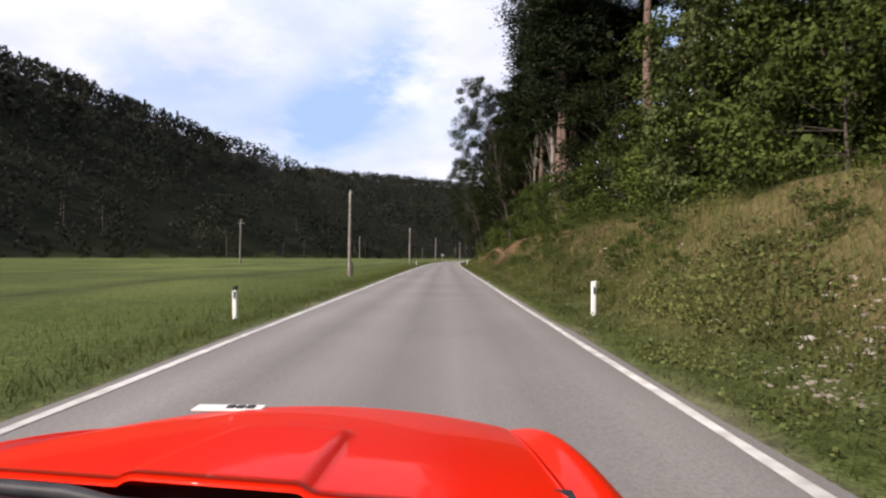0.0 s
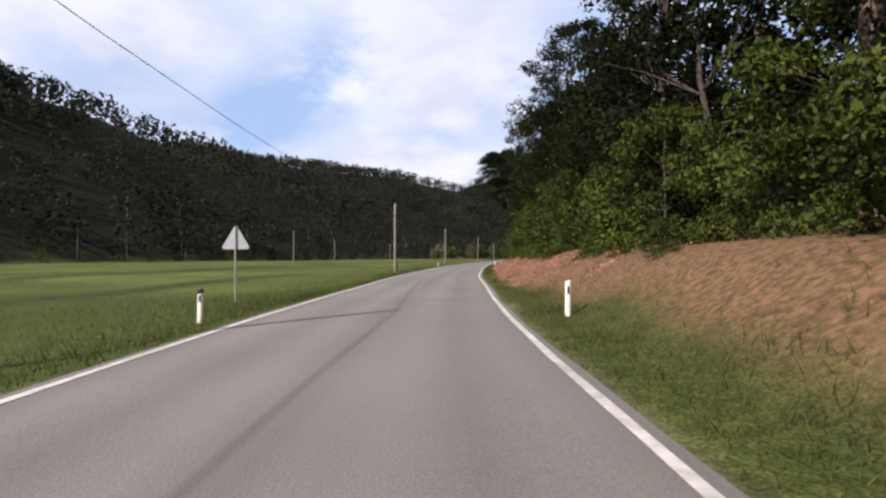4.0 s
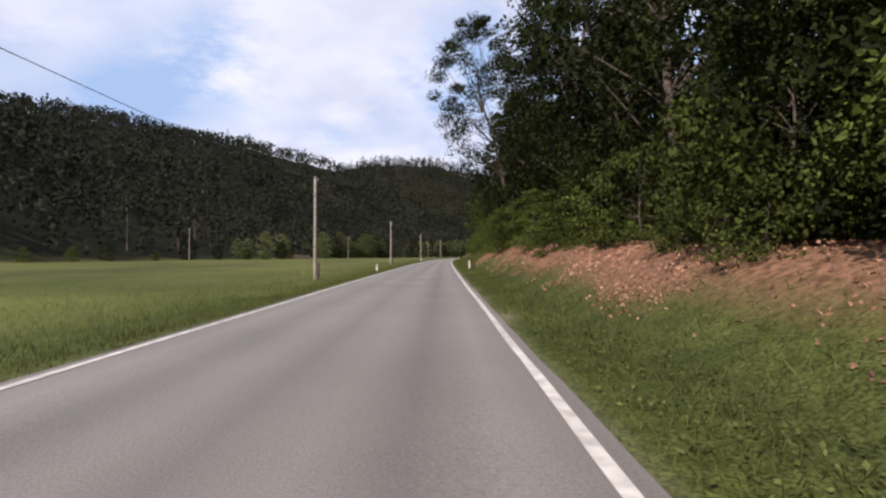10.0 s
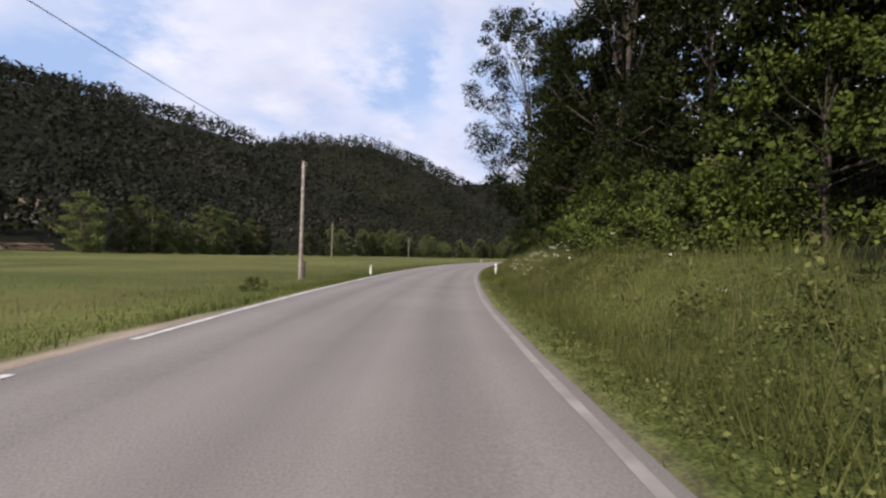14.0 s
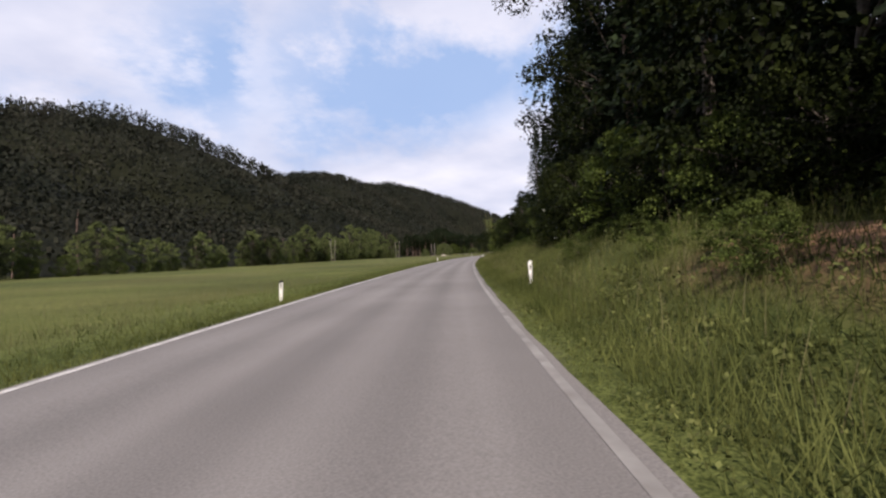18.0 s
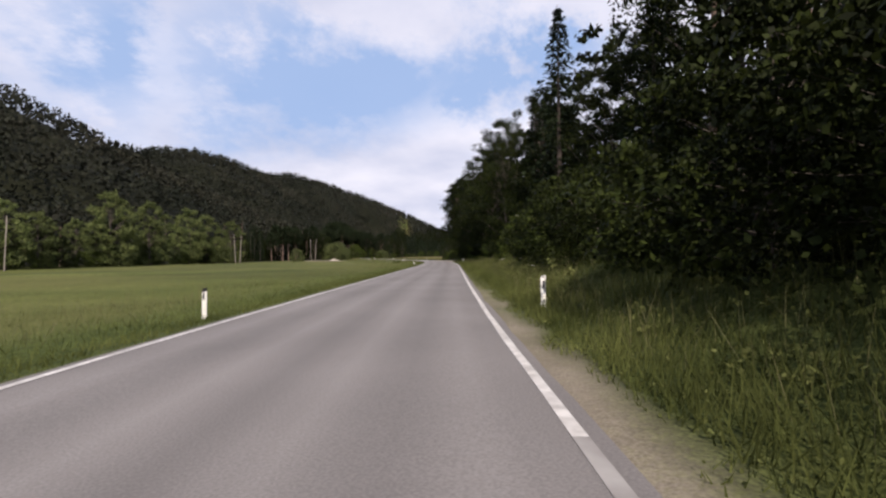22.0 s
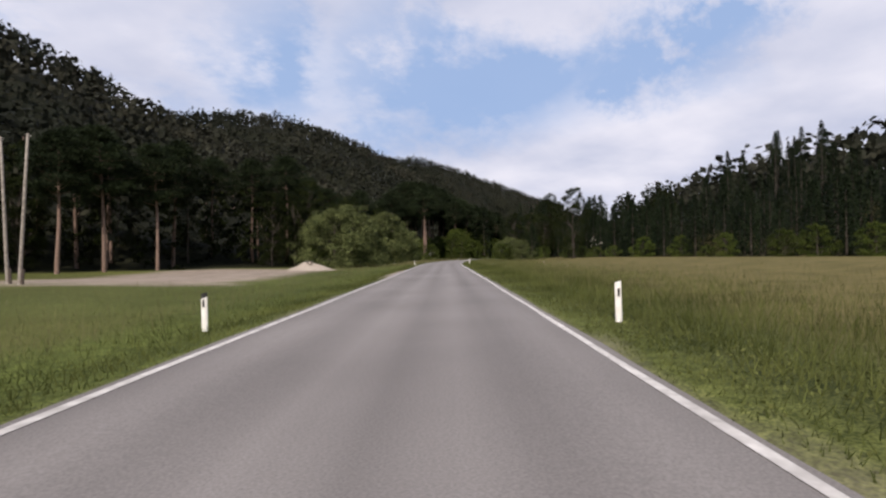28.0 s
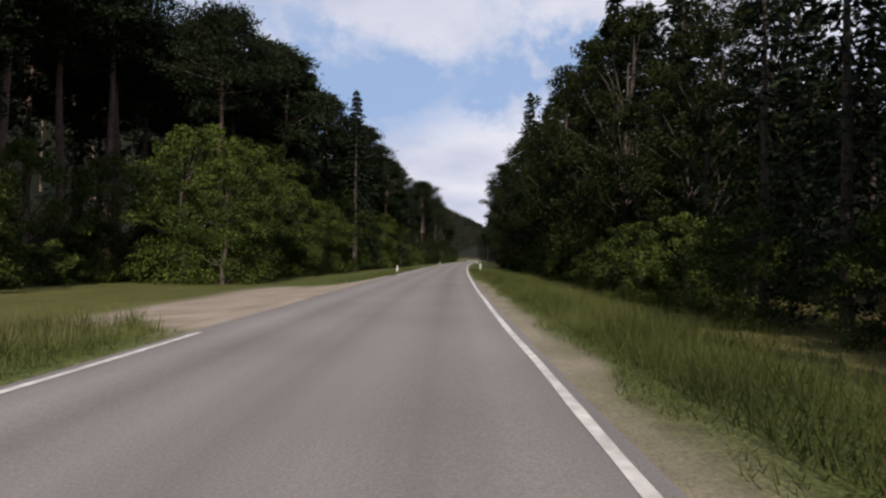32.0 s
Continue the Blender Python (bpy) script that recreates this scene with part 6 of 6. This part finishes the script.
def roadster():
    """The open car's front: bonnet, wings, cowl and wiper, standing at the start of the drive."""
    root = tagged(new("roadster"), "glossy red roadster with long curved bonnet on the road", "car")
    root.matrix_basis = pose(0, 0, 0, 0, 0, 0.1)
    c = -0.34

    def rear(u):
        return 0.7 + 0.36 * min(u - 0.25, 0.0) ** 2

    def skin(u, v):
        """Height of the bonnet u off the car's middle, v ahead of the eye."""
        t = max(v - 0.66, 0.0)
        z = 0.895 - 0.07 * t - 0.085 * t * t - 1.6 * max(v - 1.52, 0.0) ** 2
        return z - (0.12 + 0.1 * t) * u * u - 1.2 * max(abs(u) - 0.5, 0.0) ** 2

    def bonnet(u, k):
        v = rear(u) + (1.78 - rear(u)) * k
        # a raised bulge with a rounded front, wider towards the windscreen on one side
        w = abs(u - 0.035)
        edge = 0.14 if u > 0.035 else 0.11 + 0.14 * (1.03 - v)
        lift = float(ease(w, edge, edge - 0.025)) * float(ease(v - 1.1 + 2.5 * w * w, 0.02, -0.03))
        return (c + u, v, skin(u, v) + 0.011 * lift)

    part("bonnet", sheet(bonnet, np.linspace(-0.53, 0.53, 97), np.linspace(0, 1, 60), RED, "bonnet"), root, "shiny red bonnet with a raised bulge")
    for side in (-1, 1):
        def wing(u, k):
            v = 0.45 + 1.33 * k
            q = (u - 0.536) / 0.12
            swell = (0.05 if side > 0 else 0.03) * math.sin(math.pi * min(max((v - 0.5) / 1.25, 0), 1)) * math.sin(math.pi * min(q * 0.95 + 0.02, 1.0))
            return (c + side * u, v, skin(u, v) - 0.006 + swell - 0.12 * max(q - 0.6, 0) ** 2)
        us = np.linspace(0.536, 0.64, 21)
        part("front_wing", sheet(wing, us if side > 0 else us[::-1], np.linspace(0, 1, 40), RED, "front_wing"), root, "swelling red front wing")
        pts = np.array([[(c + side * (0.64 + 0.02 * math.sin(u * math.pi)), 0.45 + 1.33 * k, wing(0.64, k)[2] * (1 - u) + 0.2 * u) for k in np.linspace(0, 1, 20)] for u in np.linspace(0, 1, 8)])
        i = np.arange(160).reshape(8, 20)
        part("side_panel", mesh_from("side_panel", pts.reshape(-1, 3), np.stack([i[:-1, :-1], i[1:, :-1], i[1:, 1:], i[:-1, 1:]], -1).reshape(-1, 4), RED, True), root)
        wheel(root, c + side * 0.59, 1.22, 0.29)
    bm = bmesh.new()
    box_bm(bm, (1.32, 0.26, 0.34), (c, 1.7, 0.4), 0.09)
    part("bumper", bm_mesh("bumper", bm, RED, True), root)
    bm = bmesh.new()
    box_bm(bm, (1.26, 0.2, 0.3), (c, 0.5, 0.68), 0.03)
    part("bulkhead", bm_mesh("bulkhead", bm, PLASTIC), root)
    bm = bmesh.new()
    box_bm(bm, (1.1, 0.34, 0.02), (c, 0.66, 0.835), 0.008)
    part("cowl_grille", bm_mesh("cowl_grille", bm, PLASTIC), root, "black plastic cowl under the windscreen")
    v, f = tube([(c - 0.45, 0.78, 0.862), (c - 0.3, 0.755, 0.872), (c - 0.17, 0.735, 0.872), (c - 0.02, 0.69, 0.866)], [0.008, 0.011, 0.011, 0.006], 8)
    arm = part("wiper_arm", mesh_from("wiper_arm", v, f, PLASTIC, True), root, "dark grey wiper arm")
    v, f = tube([(c - 0.5, 0.74, 0.868), (c + 0.02, 0.665, 0.866)], [0.008, 0.008], 6)
    part("wiper_blade", mesh_from("wiper_blade", v, f, RUBBER), arm)
    # a small white plate with dark marks at the front edge of the bonnet
    root_z = skin(-0.24, 1.47) + 0.008
    bm = bmesh.new()
    box_bm(bm, (0.19, 0.05, 0.006), (c - 0.24, 1.47, root_z), 0.002)
    plate = part("plate", bm_mesh("plate", bm, POST_WHITE), root, "white plate with three dark marks")
    for k in range(3):
        bm = bmesh.new()
        box_bm(bm, (0.02, 0.026, 0.003), (c - 0.235 + k * 0.027, 1.468, root_z + 0.0045))
        part("mark", bm_mesh("mark", bm, POST_BLACK), plate)


roadster()


def parked_car(s, d):
    """A white car in the shade of the yard."""
    root = tagged(new("parked_car"), "white parked car half hidden behind roadside weeds", "car")
    x, y, z = at(s, d)
    root.matrix_basis = pose(x, y, z, 0, 0, heading(s) + 70)
    prof = [(-2.1, 0.35), (-2.12, 0.75), (-1.95, 0.95), (-1.35, 1.0), (-0.85, 1.42), (0.75, 1.45), (1.5, 1.05), (2.0, 0.98), (2.1, 0.7), (2.08, 0.35)]
    bm = bmesh.new()
    for a, b in ((-0.84, 0.84),):
        lo = [bm.verts.new((a * (0.86 if zz > 1.1 else 1.0), yy, zz)) for yy, zz in prof]
        hi = [bm.verts.new((b * (0.86 if zz > 1.1 else 1.0), yy, zz)) for yy, zz in prof]
        bm.faces.new(lo)
        bm.faces.new(hi[::-1])
        for i in range(len(prof)):
            j = (i + 1) % len(prof)
            bm.faces.new((lo[i], hi[i], hi[j], lo[j]))
    bmesh.ops.recalc_face_normals(bm, faces=bm.faces)
    bmesh.ops.bevel(bm, geom=list(bm.edges), offset=0.05, segments=2, affect="EDGES")
    part("body", bm_mesh("body", bm, WHITE_PAINT, True), root)
    for side in (-1, 1):
        for yy in (-0.45, 0.5):
            bm = bmesh.new()
            box_bm(bm, (0.03, 0.78, 0.32), (side * 0.775, yy, 1.2), 0.01)
            part("window", bm_mesh("window", bm, GLASS_DARK), root)
        for yy in (-1.3, 1.3):
            wheel(root, side * 0.76, yy, 0.31, 0.31)


parked_car(1149.5, -20.0)
